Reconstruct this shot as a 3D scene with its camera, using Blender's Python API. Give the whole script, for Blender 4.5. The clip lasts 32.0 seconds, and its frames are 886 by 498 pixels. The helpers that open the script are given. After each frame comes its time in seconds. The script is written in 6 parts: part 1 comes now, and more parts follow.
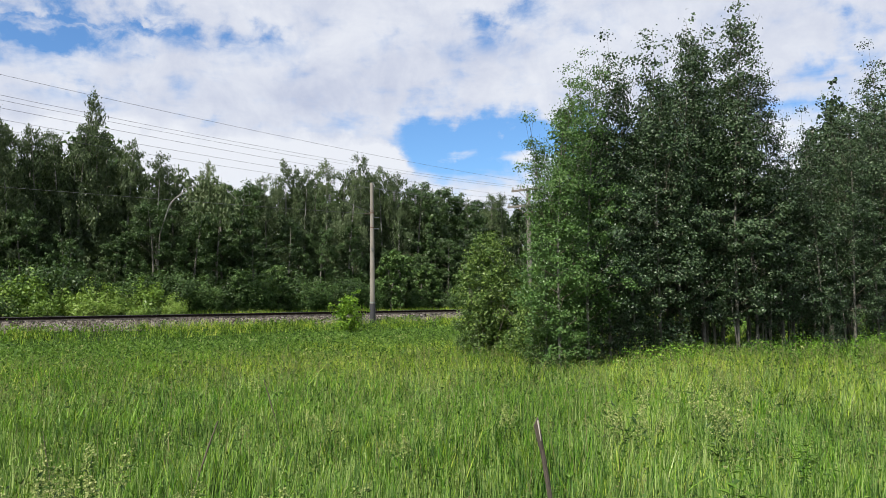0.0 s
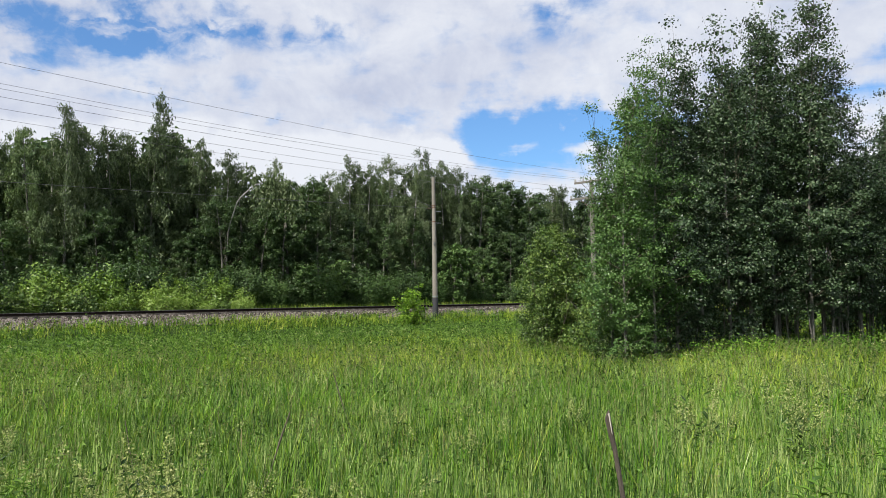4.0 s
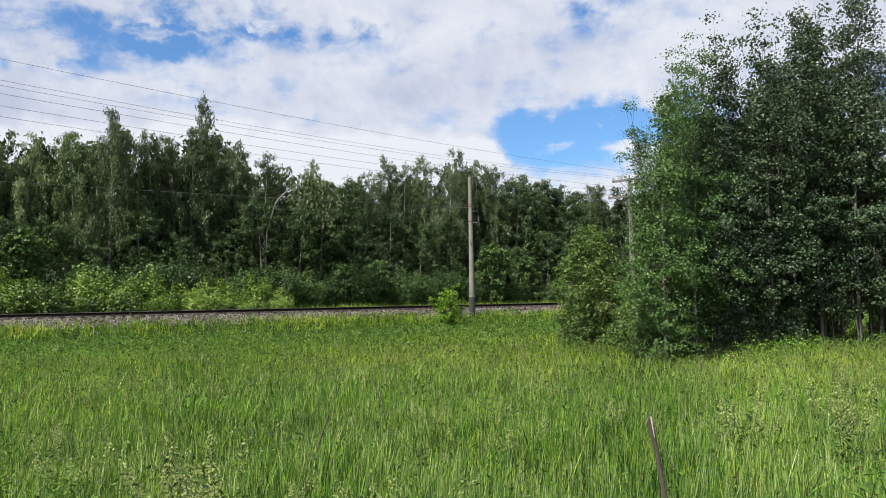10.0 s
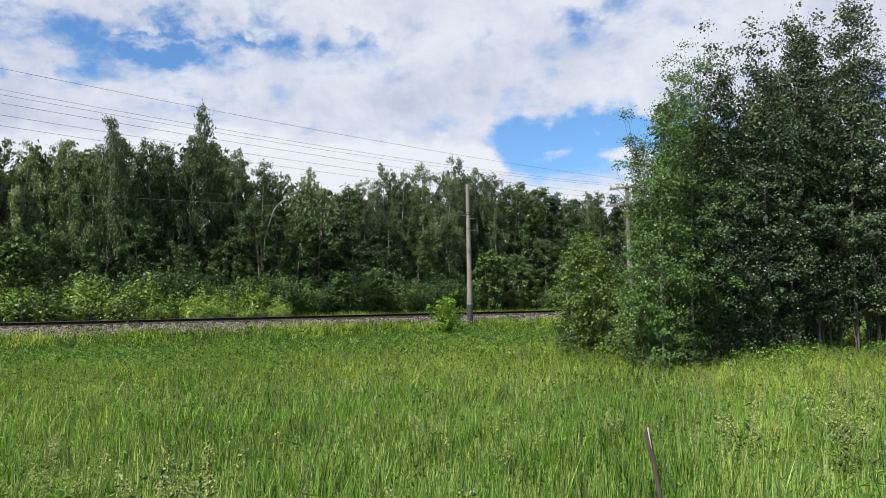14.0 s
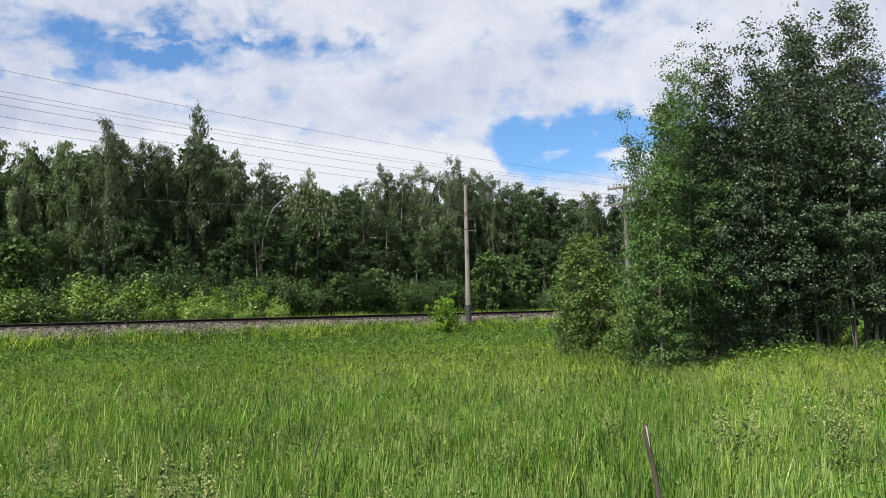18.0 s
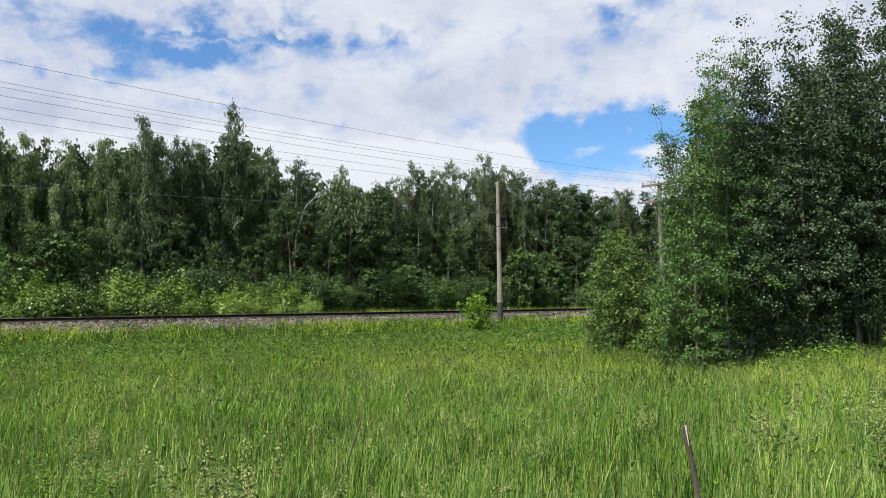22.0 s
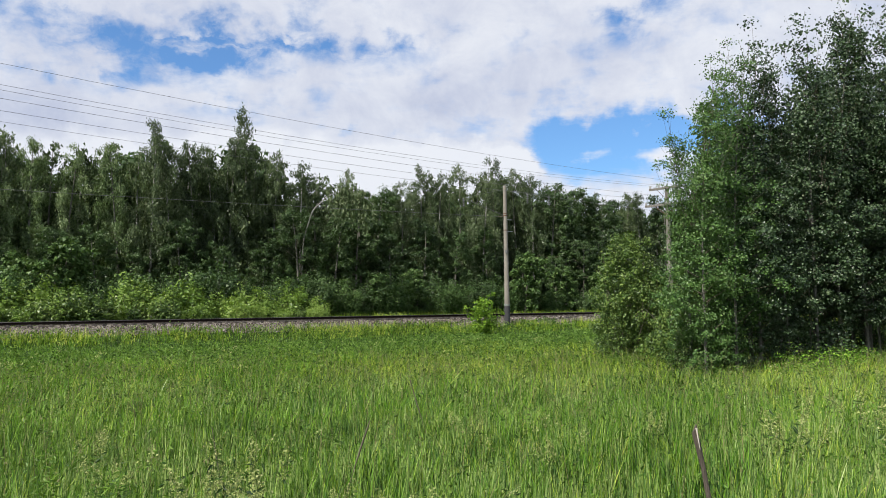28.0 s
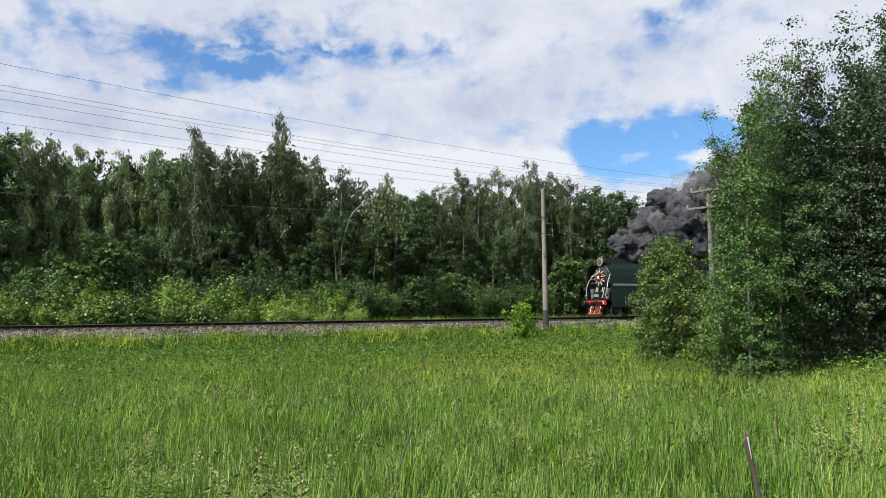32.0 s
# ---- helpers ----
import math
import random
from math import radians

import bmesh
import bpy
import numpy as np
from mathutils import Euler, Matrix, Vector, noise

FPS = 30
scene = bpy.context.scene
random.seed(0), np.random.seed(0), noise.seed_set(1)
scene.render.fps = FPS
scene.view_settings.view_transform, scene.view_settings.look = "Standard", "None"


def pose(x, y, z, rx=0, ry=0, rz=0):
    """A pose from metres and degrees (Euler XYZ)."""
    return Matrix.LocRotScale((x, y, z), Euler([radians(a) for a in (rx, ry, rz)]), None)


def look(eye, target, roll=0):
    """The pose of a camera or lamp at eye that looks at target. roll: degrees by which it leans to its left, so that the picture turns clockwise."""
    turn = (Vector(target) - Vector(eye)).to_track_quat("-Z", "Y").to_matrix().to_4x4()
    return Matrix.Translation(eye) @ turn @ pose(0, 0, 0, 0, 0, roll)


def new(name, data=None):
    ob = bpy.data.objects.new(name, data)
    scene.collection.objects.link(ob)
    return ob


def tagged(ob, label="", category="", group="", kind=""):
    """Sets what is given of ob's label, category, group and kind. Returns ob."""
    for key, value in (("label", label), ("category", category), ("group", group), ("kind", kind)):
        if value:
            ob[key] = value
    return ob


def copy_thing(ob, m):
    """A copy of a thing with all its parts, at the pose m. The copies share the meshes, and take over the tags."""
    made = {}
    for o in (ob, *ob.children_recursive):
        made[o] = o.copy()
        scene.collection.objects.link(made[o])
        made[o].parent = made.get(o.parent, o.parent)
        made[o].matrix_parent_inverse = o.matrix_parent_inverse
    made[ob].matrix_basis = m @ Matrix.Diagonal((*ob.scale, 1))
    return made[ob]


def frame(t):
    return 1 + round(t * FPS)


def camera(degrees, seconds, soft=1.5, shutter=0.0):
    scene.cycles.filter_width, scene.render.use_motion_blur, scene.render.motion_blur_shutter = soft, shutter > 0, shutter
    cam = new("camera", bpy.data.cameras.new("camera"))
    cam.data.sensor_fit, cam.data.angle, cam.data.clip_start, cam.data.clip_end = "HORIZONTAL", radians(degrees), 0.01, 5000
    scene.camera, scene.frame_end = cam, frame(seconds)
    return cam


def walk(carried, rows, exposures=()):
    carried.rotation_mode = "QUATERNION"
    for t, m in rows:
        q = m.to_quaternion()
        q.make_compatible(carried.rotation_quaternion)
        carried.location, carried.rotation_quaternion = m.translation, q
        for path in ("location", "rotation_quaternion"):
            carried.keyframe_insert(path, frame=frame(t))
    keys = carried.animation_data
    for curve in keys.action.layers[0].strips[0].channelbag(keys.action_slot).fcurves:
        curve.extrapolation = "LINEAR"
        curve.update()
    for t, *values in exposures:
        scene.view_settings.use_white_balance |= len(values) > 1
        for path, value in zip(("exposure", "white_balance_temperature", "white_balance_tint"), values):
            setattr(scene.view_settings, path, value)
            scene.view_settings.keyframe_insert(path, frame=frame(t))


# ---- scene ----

EXPO, SKY = 0.52, 0.69
# openings in the cloud: bearing, elevation, half width, half height, depth
GAPS = [(9.4, 12.0, 6.6, 1.75, 1.2), (16.0, 12.0, 6.0, 1.5, 0.9), (9.6, 10.3, 4.4, 1.3, 0.8), (-26.0, 18.9, 3.2, 1.12, 0.56), (-21.6, 18.7, 5.5, 1.88, 0.42), (-17.8, 19.9, 3.8, 0.88, 0.44),
        (-20.0, 17.5, 4.2, 0.75, 0.47), (-28.5, 16.1, 5.2, 0.69, 0.65), (-12.6, 20.6, 1.9, 1.88, 0.47), (-9.9, 19.1, 3.8, 0.88, 0.56), (-6.2, 19.6, 2.0, 0.75, 0.42), (-9.6, 13.7, 1.1, 0.5, 0.54),
        (-19.5, 14.6, 3.2, 0.62, 0.42), (-6.0, 13.2, 1.1, 0.38, 0.35), (11.2, 19.7, 1.4, 1.25, 0.56), (12.4, 21.2, 2.5, 1.0, 0.42), (-33.5, 18.0, 3.0, 1.5, 0.47), (37.0, 17.6, 2.8, 1.25, 0.54),
        (34.8, 15.3, 3.2, 1.0, 0.54), (33.0, 12.4, 3.8, 0.88, 0.35)]
# banks of cumulus
BANKS = [(-15.6, 9.9, 20.4, 2.7, 1.2), (2.0, 10.2, 3.4, 2.3, 1.1), (12.9, 11.0, 2.7, 1.1, 1.35), (9.0, 11.2, 1.3, 0.8, 0.95)]

# seconds, place, turn
PATH = [
    (0.0, 0.039, -0.002, 1.597, 94.18, 0.73, -7.20),
    (0.5, 0.035, -0.002, 1.605, 94.25, 0.80, -7.03),
    (1.0, 0.032, -0.005, 1.603, 94.06, 0.87, -6.69),
    (1.5, 0.031, -0.008, 1.600, 93.91, 0.94, -6.12),
    (2.0, 0.025, -0.007, 1.599, 93.83, 0.99, -5.23),
    (2.5, 0.020, -0.007, 1.599, 93.78, 1.07, -4.28),
    (3.0, 0.019, -0.006, 1.599, 93.75, 1.13, -3.49),
    (3.5, 0.017, -0.002, 1.588, 93.75, 1.03, -3.05),
    (5.5, -0.011, 0.005, 1.600, 93.95, 0.78, -0.39),
    (6.0, -0.008, 0.015, 1.596, 93.91, 0.72, 0.46),
    (6.5, -0.007, 0.019, 1.596, 93.82, 0.69, 0.98),
    (7.0, -0.004, 0.021, 1.600, 93.66, 0.70, 1.44),
    (7.5, 0.000, 0.025, 1.603, 93.59, 0.75, 1.72),
    (8.0, 0.003, 0.025, 1.603, 93.56, 0.84, 1.87),
    (8.5, 0.005, 0.021, 1.603, 93.62, 0.94, 1.82),
    (9.0, 0.005, 0.022, 1.601, 93.70, 0.99, 1.47),
    (9.5, 0.004, 0.022, 1.599, 93.74, 1.00, 0.85),
    (10.0, 0.002, 0.015, 1.598, 93.80, 0.97, 0.16),
    (10.5, -0.000, 0.013, 1.597, 93.81, 0.91, -0.48),
    (11.0, 0.010, 0.024, 1.600, 93.78, 0.96, -0.88),
    (11.5, 0.020, 0.033, 1.605, 93.71, 1.06, -0.84),
    (12.0, 0.010, 0.024, 1.605, 93.69, 1.08, -0.74),
    (12.5, -0.001, 0.014, 1.603, 93.76, 1.07, -0.49),
    (13.0, 0.005, 0.019, 1.609, 93.87, 1.07, -0.24),
    (13.5, 0.013, 0.022, 1.616, 94.05, 1.07, -0.01),
    (14.0, 0.008, 0.008, 1.615, 94.35, 1.07, 0.01),
    (14.5, 0.005, 0.002, 1.612, 94.60, 1.10, -0.18),
    (16.5, 0.010, 0.010, 1.610, 94.51, 1.21, -0.63),
    (17.0, 0.008, 0.005, 1.612, 94.48, 1.29, -0.53),
    (17.5, 0.008, 0.006, 1.610, 94.44, 1.25, -0.34),
    (18.0, 0.006, 0.002, 1.611, 94.38, 1.21, -0.12),
    (18.5, 0.004, -0.005, 1.614, 94.29, 1.18, 0.00),
    (19.0, 0.002, -0.001, 1.613, 94.23, 1.15, 0.07),
    (19.5, -0.001, 0.014, 1.611, 94.22, 1.15, 0.19),
    (20.0, -0.008, 0.017, 1.613, 94.17, 1.16, 0.56),
    (20.5, -0.017, 0.008, 1.615, 94.13, 1.12, 1.04),
    (21.0, -0.020, 0.003, 1.614, 94.12, 1.01, 1.54),
    (21.5, -0.021, -0.002, 1.610, 94.15, 0.89, 1.95),
    (22.0, -0.023, -0.009, 1.608, 94.20, 0.79, 2.21),
    (22.5, -0.027, -0.011, 1.607, 94.21, 0.67, 2.39),
    (23.0, -0.028, -0.010, 1.607, 94.24, 0.56, 2.53),
    (23.5, -0.029, -0.009, 1.608, 94.26, 0.48, 2.51),
    (24.0, -0.030, -0.008, 1.608, 94.40, 0.46, 2.40),
    (24.5, -0.029, -0.007, 1.605, 94.57, 0.44, 2.20),
    (25.0, -0.029, -0.010, 1.601, 94.66, 0.37, 1.99),
    (25.5, -0.030, -0.013, 1.600, 94.74, 0.29, 1.87),
    (27.5, -0.031, 0.008, 1.595, 94.57, 0.73, 2.54),
    (28.0, -0.031, 0.008, 1.599, 94.50, 0.78, 2.73),
    (28.5, -0.032, 0.011, 1.602, 94.47, 0.85, 3.08),
    (29.0, -0.035, 0.006, 1.605, 94.39, 0.85, 3.50),
    (29.5, -0.035, -0.000, 1.607, 94.37, 0.83, 3.91),
    (30.0, -0.029, 0.004, 1.604, 94.37, 0.83, 4.31),
    (30.5, -0.023, 0.010, 1.600, 94.45, 0.82, 4.68),
    (31.0, -0.026, 0.010, 1.597, 94.54, 0.77, 4.96),
    (31.5, -0.046, 0.013, 1.603, 94.67, 0.73, 5.17),
    (32.0, -0.063, 0.017, 1.608, 94.81, 0.69, 5.52),
]


cam = camera(60.0, 32.0, soft=0.65)
walk(cam, [(t, pose(x, y, z, rx, ry, rz)) for t, x, y, z, rx, ry, rz in PATH], exposures=[(0.0, EXPO), (32.0, EXPO)])

# ---------------------------------------------------------------- light
SUN_AZ, SUN_EL = -136.0, 50.0          # degrees from +y towards +x, and above the horizon
sun_dir = Vector((math.sin(radians(SUN_AZ)) * math.cos(radians(SUN_EL)),
                  math.cos(radians(SUN_AZ)) * math.cos(radians(SUN_EL)), math.sin(radians(SUN_EL))))
sun_data = bpy.data.lights.new("sun", "SUN")
sun_data.energy, sun_data.angle, sun_data.color = 5.0, radians(0.6), (1.0, 0.95, 0.86)
sun = new("sun", sun_data)
sun.matrix_world = look(sun_dir * 300, (0, 0, 0))


class Nodes:
    """Short hand for building a node tree."""

    def __init__(self, tree):
        self.tree = tree
        tree.nodes.clear()

    def add(self, kind, inputs=(), **props):
        n = self.tree.nodes.new(kind)
        if "operation" in props:
            n.operation = props["operation"]
        if "use_clamp" in props:
            n.use_clamp = props["use_clamp"]
        if "data_type" in props:
            n.data_type = props["data_type"]
        if "blend_type" in props:
            n.blend_type = props["blend_type"]
        if "interpolation_type" in props:
            n.interpolation_type = props["interpolation_type"]
        if "invert" in props:
            n.invert = props["invert"]
        for k, v in dict(inputs).items():
            if isinstance(v, bpy.types.NodeSocket):
                self.tree.links.new(v, n.inputs[k])
            else:
                n.inputs[k].default_value = v
        return n

    def math(self, op, a, b=0.0, clamp=False):
        return self.add("ShaderNodeMath", {0: a, 1: b}, operation=op, use_clamp=clamp).outputs[0]

    def ramp(self, fac, stops):
        n = self.add("ShaderNodeValToRGB", {0: fac})
        el = n.color_ramp.elements
        while len(el) < len(stops):
            el.new(0.5)
        for e, (p, c) in zip(el, stops):
            e.position, e.color = p, (*c, 1.0) if len(c) == 3 else c
        return n.outputs[0]

    def noise(self, vec, scale, detail=4.0, rough=0.55, dist=0.0):
        return self.add("ShaderNodeTexNoise", {"Vector": vec, "Scale": scale, "Detail": detail, "Roughness": rough, "Distortion": dist}).outputs["Fac"]

    def mix(self, fac, a, b, blend="MIX"):
        n = self.add("ShaderNodeMix", data_type="RGBA", blend_type=blend)
        for sock, v in zip((n.inputs[0], n.inputs[6], n.inputs[7]), (fac, a, b)):
            if isinstance(v, bpy.types.NodeSocket):
                self.tree.links.new(v, sock)
            else:
                sock.default_value = v if sock.type == "VALUE" else (*v, 1.0) if len(v) == 3 else v
        return n.outputs[2]


def make_sky():
    """Blue sky with a broken layer of white cloud over it and a low bank of cumulus beyond the wood."""
    world = bpy.data.worlds.new("sky")
    scene.world = world
    world.use_nodes = True
    n = Nodes(world.node_tree)
    air = n.add("ShaderNodeTexSky")
    air.sky_type, air.sun_disc, air.sun_elevation, air.sun_rotation = "NISHITA", False, radians(SUN_EL), radians(SUN_AZ)
    air.air_density, air.dust_density, air.ozone_density = 1.0, 0.6, 2.0
    sky = air.outputs[0]
    way = n.add("ShaderNodeTexCoord").outputs["Generated"]
    xyz = n.add("ShaderNodeSeparateXYZ", {0: way}).outputs
    az = n.math("MULTIPLY", n.math("ARCTAN2", xyz[0], xyz[1]), 57.2958)
    el = n.math("MULTIPLY", n.math("ARCSINE", xyz[2]), 57.2958)
    # flat projection of the cloud layer
    up = n.math("ADD", n.math("MAXIMUM", xyz[2], 0.0), 0.12)
    flat = n.add("ShaderNodeCombineXYZ", {0: n.math("DIVIDE", xyz[0], up), 1: n.math("DIVIDE", xyz[1], up), 2: 0.0}).outputs[0]
    billow = n.noise(flat, 1.5, 10.0, 0.62, 0.4)
    puff = n.noise(way, 9.0, 9.0, 0.62, 0.3)
    wisp = n.noise(way, 26.0, 5.0, 0.54)
    streak = n.noise(flat, 5.0, 6.0, 0.58, 0.4)
    waz = n.math("ADD", az, n.math("MULTIPLY", n.math("SUBTRACT", puff, 0.5), 6.0))
    wel = n.math("ADD", el, n.math("ADD", n.math("MULTIPLY", n.math("SUBTRACT", wisp, 0.5), 3.0), n.math("MULTIPLY", n.math("SUBTRACT", billow, 0.5), 3.0)))

    def patch(a, e, wa, we, power=2.0):
        da = n.math("DIVIDE", n.math("SUBTRACT", waz, a), wa)
        de = n.math("DIVIDE", n.math("SUBTRACT", wel, e), we)
        r = n.math("ADD", n.math("MULTIPLY", da, da), n.math("MULTIPLY", de, de))
        return n.math("EXPONENT", n.math("MULTIPLY", n.math("POWER", r, power / 2), -1.0))

    torn = n.add("ShaderNodeMapRange", {0: n.noise(way, 30.0, 5.0, 0.56, 0.5), 1: 0.34, 2: 0.66, 3: 0.30, 4: 1.15}).outputs[0]
    cover = n.math("ADD", n.math("MULTIPLY", n.math("SUBTRACT", billow, 0.5), 0.7), 0.88)
    for i, (a, e, wa, we, k) in enumerate(GAPS):
        gap = n.math("MULTIPLY", patch(a, e, wa, we), k)
        cover = n.math("SUBTRACT", cover, gap if i < 3 else n.math("MULTIPLY", gap, torn))
    # the thin torn layer high over the wood
    mottle = n.noise(n.add("ShaderNodeCombineXYZ", {0: n.math("DIVIDE", waz, 5.0), 1: n.math("DIVIDE", wel, 1.7), 2: 3.7}).outputs[0], 1.0, 6.0, 0.56, 0.4)
    frayed = n.math("ADD", n.math("MULTIPLY", n.math("SUBTRACT", mottle, 0.47), 2.3), 0.02)
    cover = n.math("SUBTRACT", cover, n.math("MULTIPLY", n.math("MAXIMUM", frayed, 0.0), n.math("ADD", patch(-20.0, 18.9, 13.0, 2.4, 4.0), n.math("MULTIPLY", patch(8.0, 20.2, 9.0, 1.8, 4.0), 0.5))))
    # overhead the gaps between the clouds show wider
    high = n.add("ShaderNodeMapRange", {0: el, 1: 24.0, 2: 55.0, 3: 0.0, 4: 0.38}, interpolation_type="SMOOTHSTEP").outputs[0]
    cover = n.math("SUBTRACT", cover, high)
    bank = None
    for a, e, wa, we, k in BANKS:
        q = n.math("MULTIPLY", patch(a, e, wa, we, 6.0 if wa > 3 else 2.4), k)
        cover = n.math("ADD", cover, q)
        bank = q if bank is None else n.math("ADD", bank, q)
    cover = n.math("ADD", cover, n.math("MULTIPLY", n.math("SUBTRACT", wisp, 0.5), 1.0))
    cover = n.math("ADD", cover, n.math("MULTIPLY", n.math("SUBTRACT", puff, 0.5), 0.5))
    cover = n.math("ADD", cover, n.math("MULTIPLY", n.math("SUBTRACT", streak, 0.5), 1.1))
    edge = n.add("ShaderNodeMapRange", {0: cover, 1: 0.08, 2: 0.92}, interpolation_type="SMOOTHSTEP").outputs[0]
    thick = n.add("ShaderNodeMapRange", {0: n.noise(flat, 1.3, 7.0, 0.6, 0.3), 1: 0.40, 2: 0.66}).outputs[0]
    relief = n.add("ShaderNodeMapRange", {0: n.noise(way, 14.0, 8.0, 0.65, 0.4), 1: 0.35, 2: 0.65}).outputs[0]
    shade = n.math("ADD", n.math("ADD", n.math("MULTIPLY", thick, 0.34), n.math("MULTIPLY", relief, 0.42)), 0.0)
    shade = n.math("ADD", shade, n.math("MULTIPLY", patch(-2.0, 15.8, 6.5, 1.8), 0.45))
    shade = n.math("SUBTRACT", shade, n.math("MULTIPLY", bank, 0.5), True)
    shade = n.math("ADD", shade, n.math("MULTIPLY", patch(-31.0, 13.6, 8.0, 1.6), 0.32), True)
    white = n.mix(shade, (0.865, 0.89, 0.95), (0.515, 0.565, 0.725))
    blue = n.mix(1.0, sky, (0.092, 0.131, 0.168), "MULTIPLY")
    col = n.mix(n.math("MULTIPLY", edge, 0.97), blue, white)
    back = n.add("ShaderNodeBackground", {"Color": col, "Strength": SKY})
    n.add("ShaderNodeOutputWorld", {"Surface": back.outputs[0]})


make_sky()

# ---------------------------------------------------------------- materials


def material(name):
    m = bpy.data.materials.new(name)
    m.use_nodes = True
    return m, Nodes(m.node_tree)


def surface(name, stops, rough=0.8, metal=0.0, scale=6.0, fine=60.0, bump=0.3, depth=0.01, spec=0.4, piece=0.0, stretch=(1, 1, 1)):
    """A plain solid surface: colour from noise at two scales, roughness, fine relief."""
    m, n = material(name)
    co = n.add("ShaderNodeTexCoord").outputs["Object"]
    co = n.add("ShaderNodeMapping", {"Vector": co, "Scale": stretch}).outputs[0]
    big, small = n.noise(co, scale, 5.0, 0.6), n.noise(co, fine, 4.0, 0.6)
    f = n.math("ADD", n.math("MULTIPLY", big, 0.62), n.math("MULTIPLY", small, 0.38))
    if piece:
        r = n.add("ShaderNodeObjectInfo").outputs["Random"]
        f = n.math("ADD", f, n.math("MULTIPLY", n.math("SUBTRACT", r, 0.5), piece))
    col = n.ramp(f, stops)
    h = n.add("ShaderNodeBump", {"Strength": bump, "Distance": depth, "Height": small}).outputs[0]
    rg = n.math("ADD", n.math("MULTIPLY", n.math("SUBTRACT", small, 0.5), 0.25), rough, True)
    b = n.add("ShaderNodeBsdfPrincipled", {"Base Color": col, "Roughness": rg, "Metallic": metal, "Specular IOR Level": spec, "Normal": h})
    n.add("ShaderNodeOutputMaterial", {"Surface": b.outputs[0]})
    return m


def foliage(name, stops, through_col, trans=0.35, rough=0.5, gloss=0.35, patchy=0.35, patch_scale=0.5, tone=1.0, own=0.45):
    """Leaves: every leaf its own tint, broad drifts of tint over the crown, light through the blade. Near-black stops,
    where given, put the shade between leaves into the colour.
    """
    m, n = material(name)
    isl = n.add("ShaderNodeNewGeometry").outputs["Random Per Island"]
    co = n.add("ShaderNodeNewGeometry").outputs["Position"]
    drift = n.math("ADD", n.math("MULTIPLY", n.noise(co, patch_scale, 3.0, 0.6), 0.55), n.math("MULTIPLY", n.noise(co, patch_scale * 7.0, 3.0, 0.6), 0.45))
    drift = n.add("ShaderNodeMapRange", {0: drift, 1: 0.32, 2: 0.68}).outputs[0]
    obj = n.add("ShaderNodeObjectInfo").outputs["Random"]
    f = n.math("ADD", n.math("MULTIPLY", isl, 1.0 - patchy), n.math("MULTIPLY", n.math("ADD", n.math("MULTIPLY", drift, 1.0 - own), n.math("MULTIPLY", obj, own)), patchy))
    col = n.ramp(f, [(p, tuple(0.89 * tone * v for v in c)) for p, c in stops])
    b = n.add("ShaderNodeBsdfPrincipled", {"Base Color": col, "Roughness": rough, "Specular IOR Level": gloss})
    tcol = n.mix(0.6, col, through_col)
    t = n.add("ShaderNodeBsdfTranslucent", {"Color": tcol})
    mixed = n.add("ShaderNodeMixShader", {0: trans, 1: b.outputs[0], 2: t.outputs[0]})
    n.add("ShaderNodeOutputMaterial", {"Surface": mixed.outputs[0]})
    return m


# grove leaves: near-black stops paint gap shade; aspen's grey top paints leaf sheen
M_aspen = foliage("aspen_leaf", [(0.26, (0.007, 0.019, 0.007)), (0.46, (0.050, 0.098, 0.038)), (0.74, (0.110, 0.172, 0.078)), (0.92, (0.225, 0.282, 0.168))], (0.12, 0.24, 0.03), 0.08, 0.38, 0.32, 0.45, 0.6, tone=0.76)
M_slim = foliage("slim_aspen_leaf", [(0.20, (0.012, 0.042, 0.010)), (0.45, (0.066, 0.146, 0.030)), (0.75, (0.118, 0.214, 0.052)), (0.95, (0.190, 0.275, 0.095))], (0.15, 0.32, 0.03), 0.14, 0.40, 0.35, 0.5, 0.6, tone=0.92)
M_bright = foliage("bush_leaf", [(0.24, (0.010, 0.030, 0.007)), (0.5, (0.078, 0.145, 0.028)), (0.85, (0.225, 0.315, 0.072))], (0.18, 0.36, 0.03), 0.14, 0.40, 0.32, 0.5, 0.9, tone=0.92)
# wood leaves: near-black stops put the shade of crown hollows into the colour
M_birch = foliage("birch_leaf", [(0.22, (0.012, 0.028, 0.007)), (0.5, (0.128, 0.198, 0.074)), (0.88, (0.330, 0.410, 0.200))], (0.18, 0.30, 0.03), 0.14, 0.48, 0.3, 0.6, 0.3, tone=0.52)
# birch leaf brightened to carry the stronger sunlight on the wood's left end
M_birch_lit = foliage("sunlit_birch_leaf", [(0.20, (0.020, 0.044, 0.010)), (0.5, (0.140, 0.212, 0.076)), (0.88, (0.340, 0.420, 0.200))], (0.20, 0.32, 0.03), 0.16, 0.48, 0.3, 0.6, 0.3, tone=0.86)
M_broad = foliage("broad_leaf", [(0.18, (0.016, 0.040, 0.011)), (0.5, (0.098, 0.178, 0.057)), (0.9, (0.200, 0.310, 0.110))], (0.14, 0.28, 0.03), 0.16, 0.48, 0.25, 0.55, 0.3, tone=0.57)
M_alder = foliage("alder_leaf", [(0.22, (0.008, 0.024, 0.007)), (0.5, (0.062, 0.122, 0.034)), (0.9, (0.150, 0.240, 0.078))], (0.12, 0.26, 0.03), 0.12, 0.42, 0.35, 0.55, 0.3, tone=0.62)
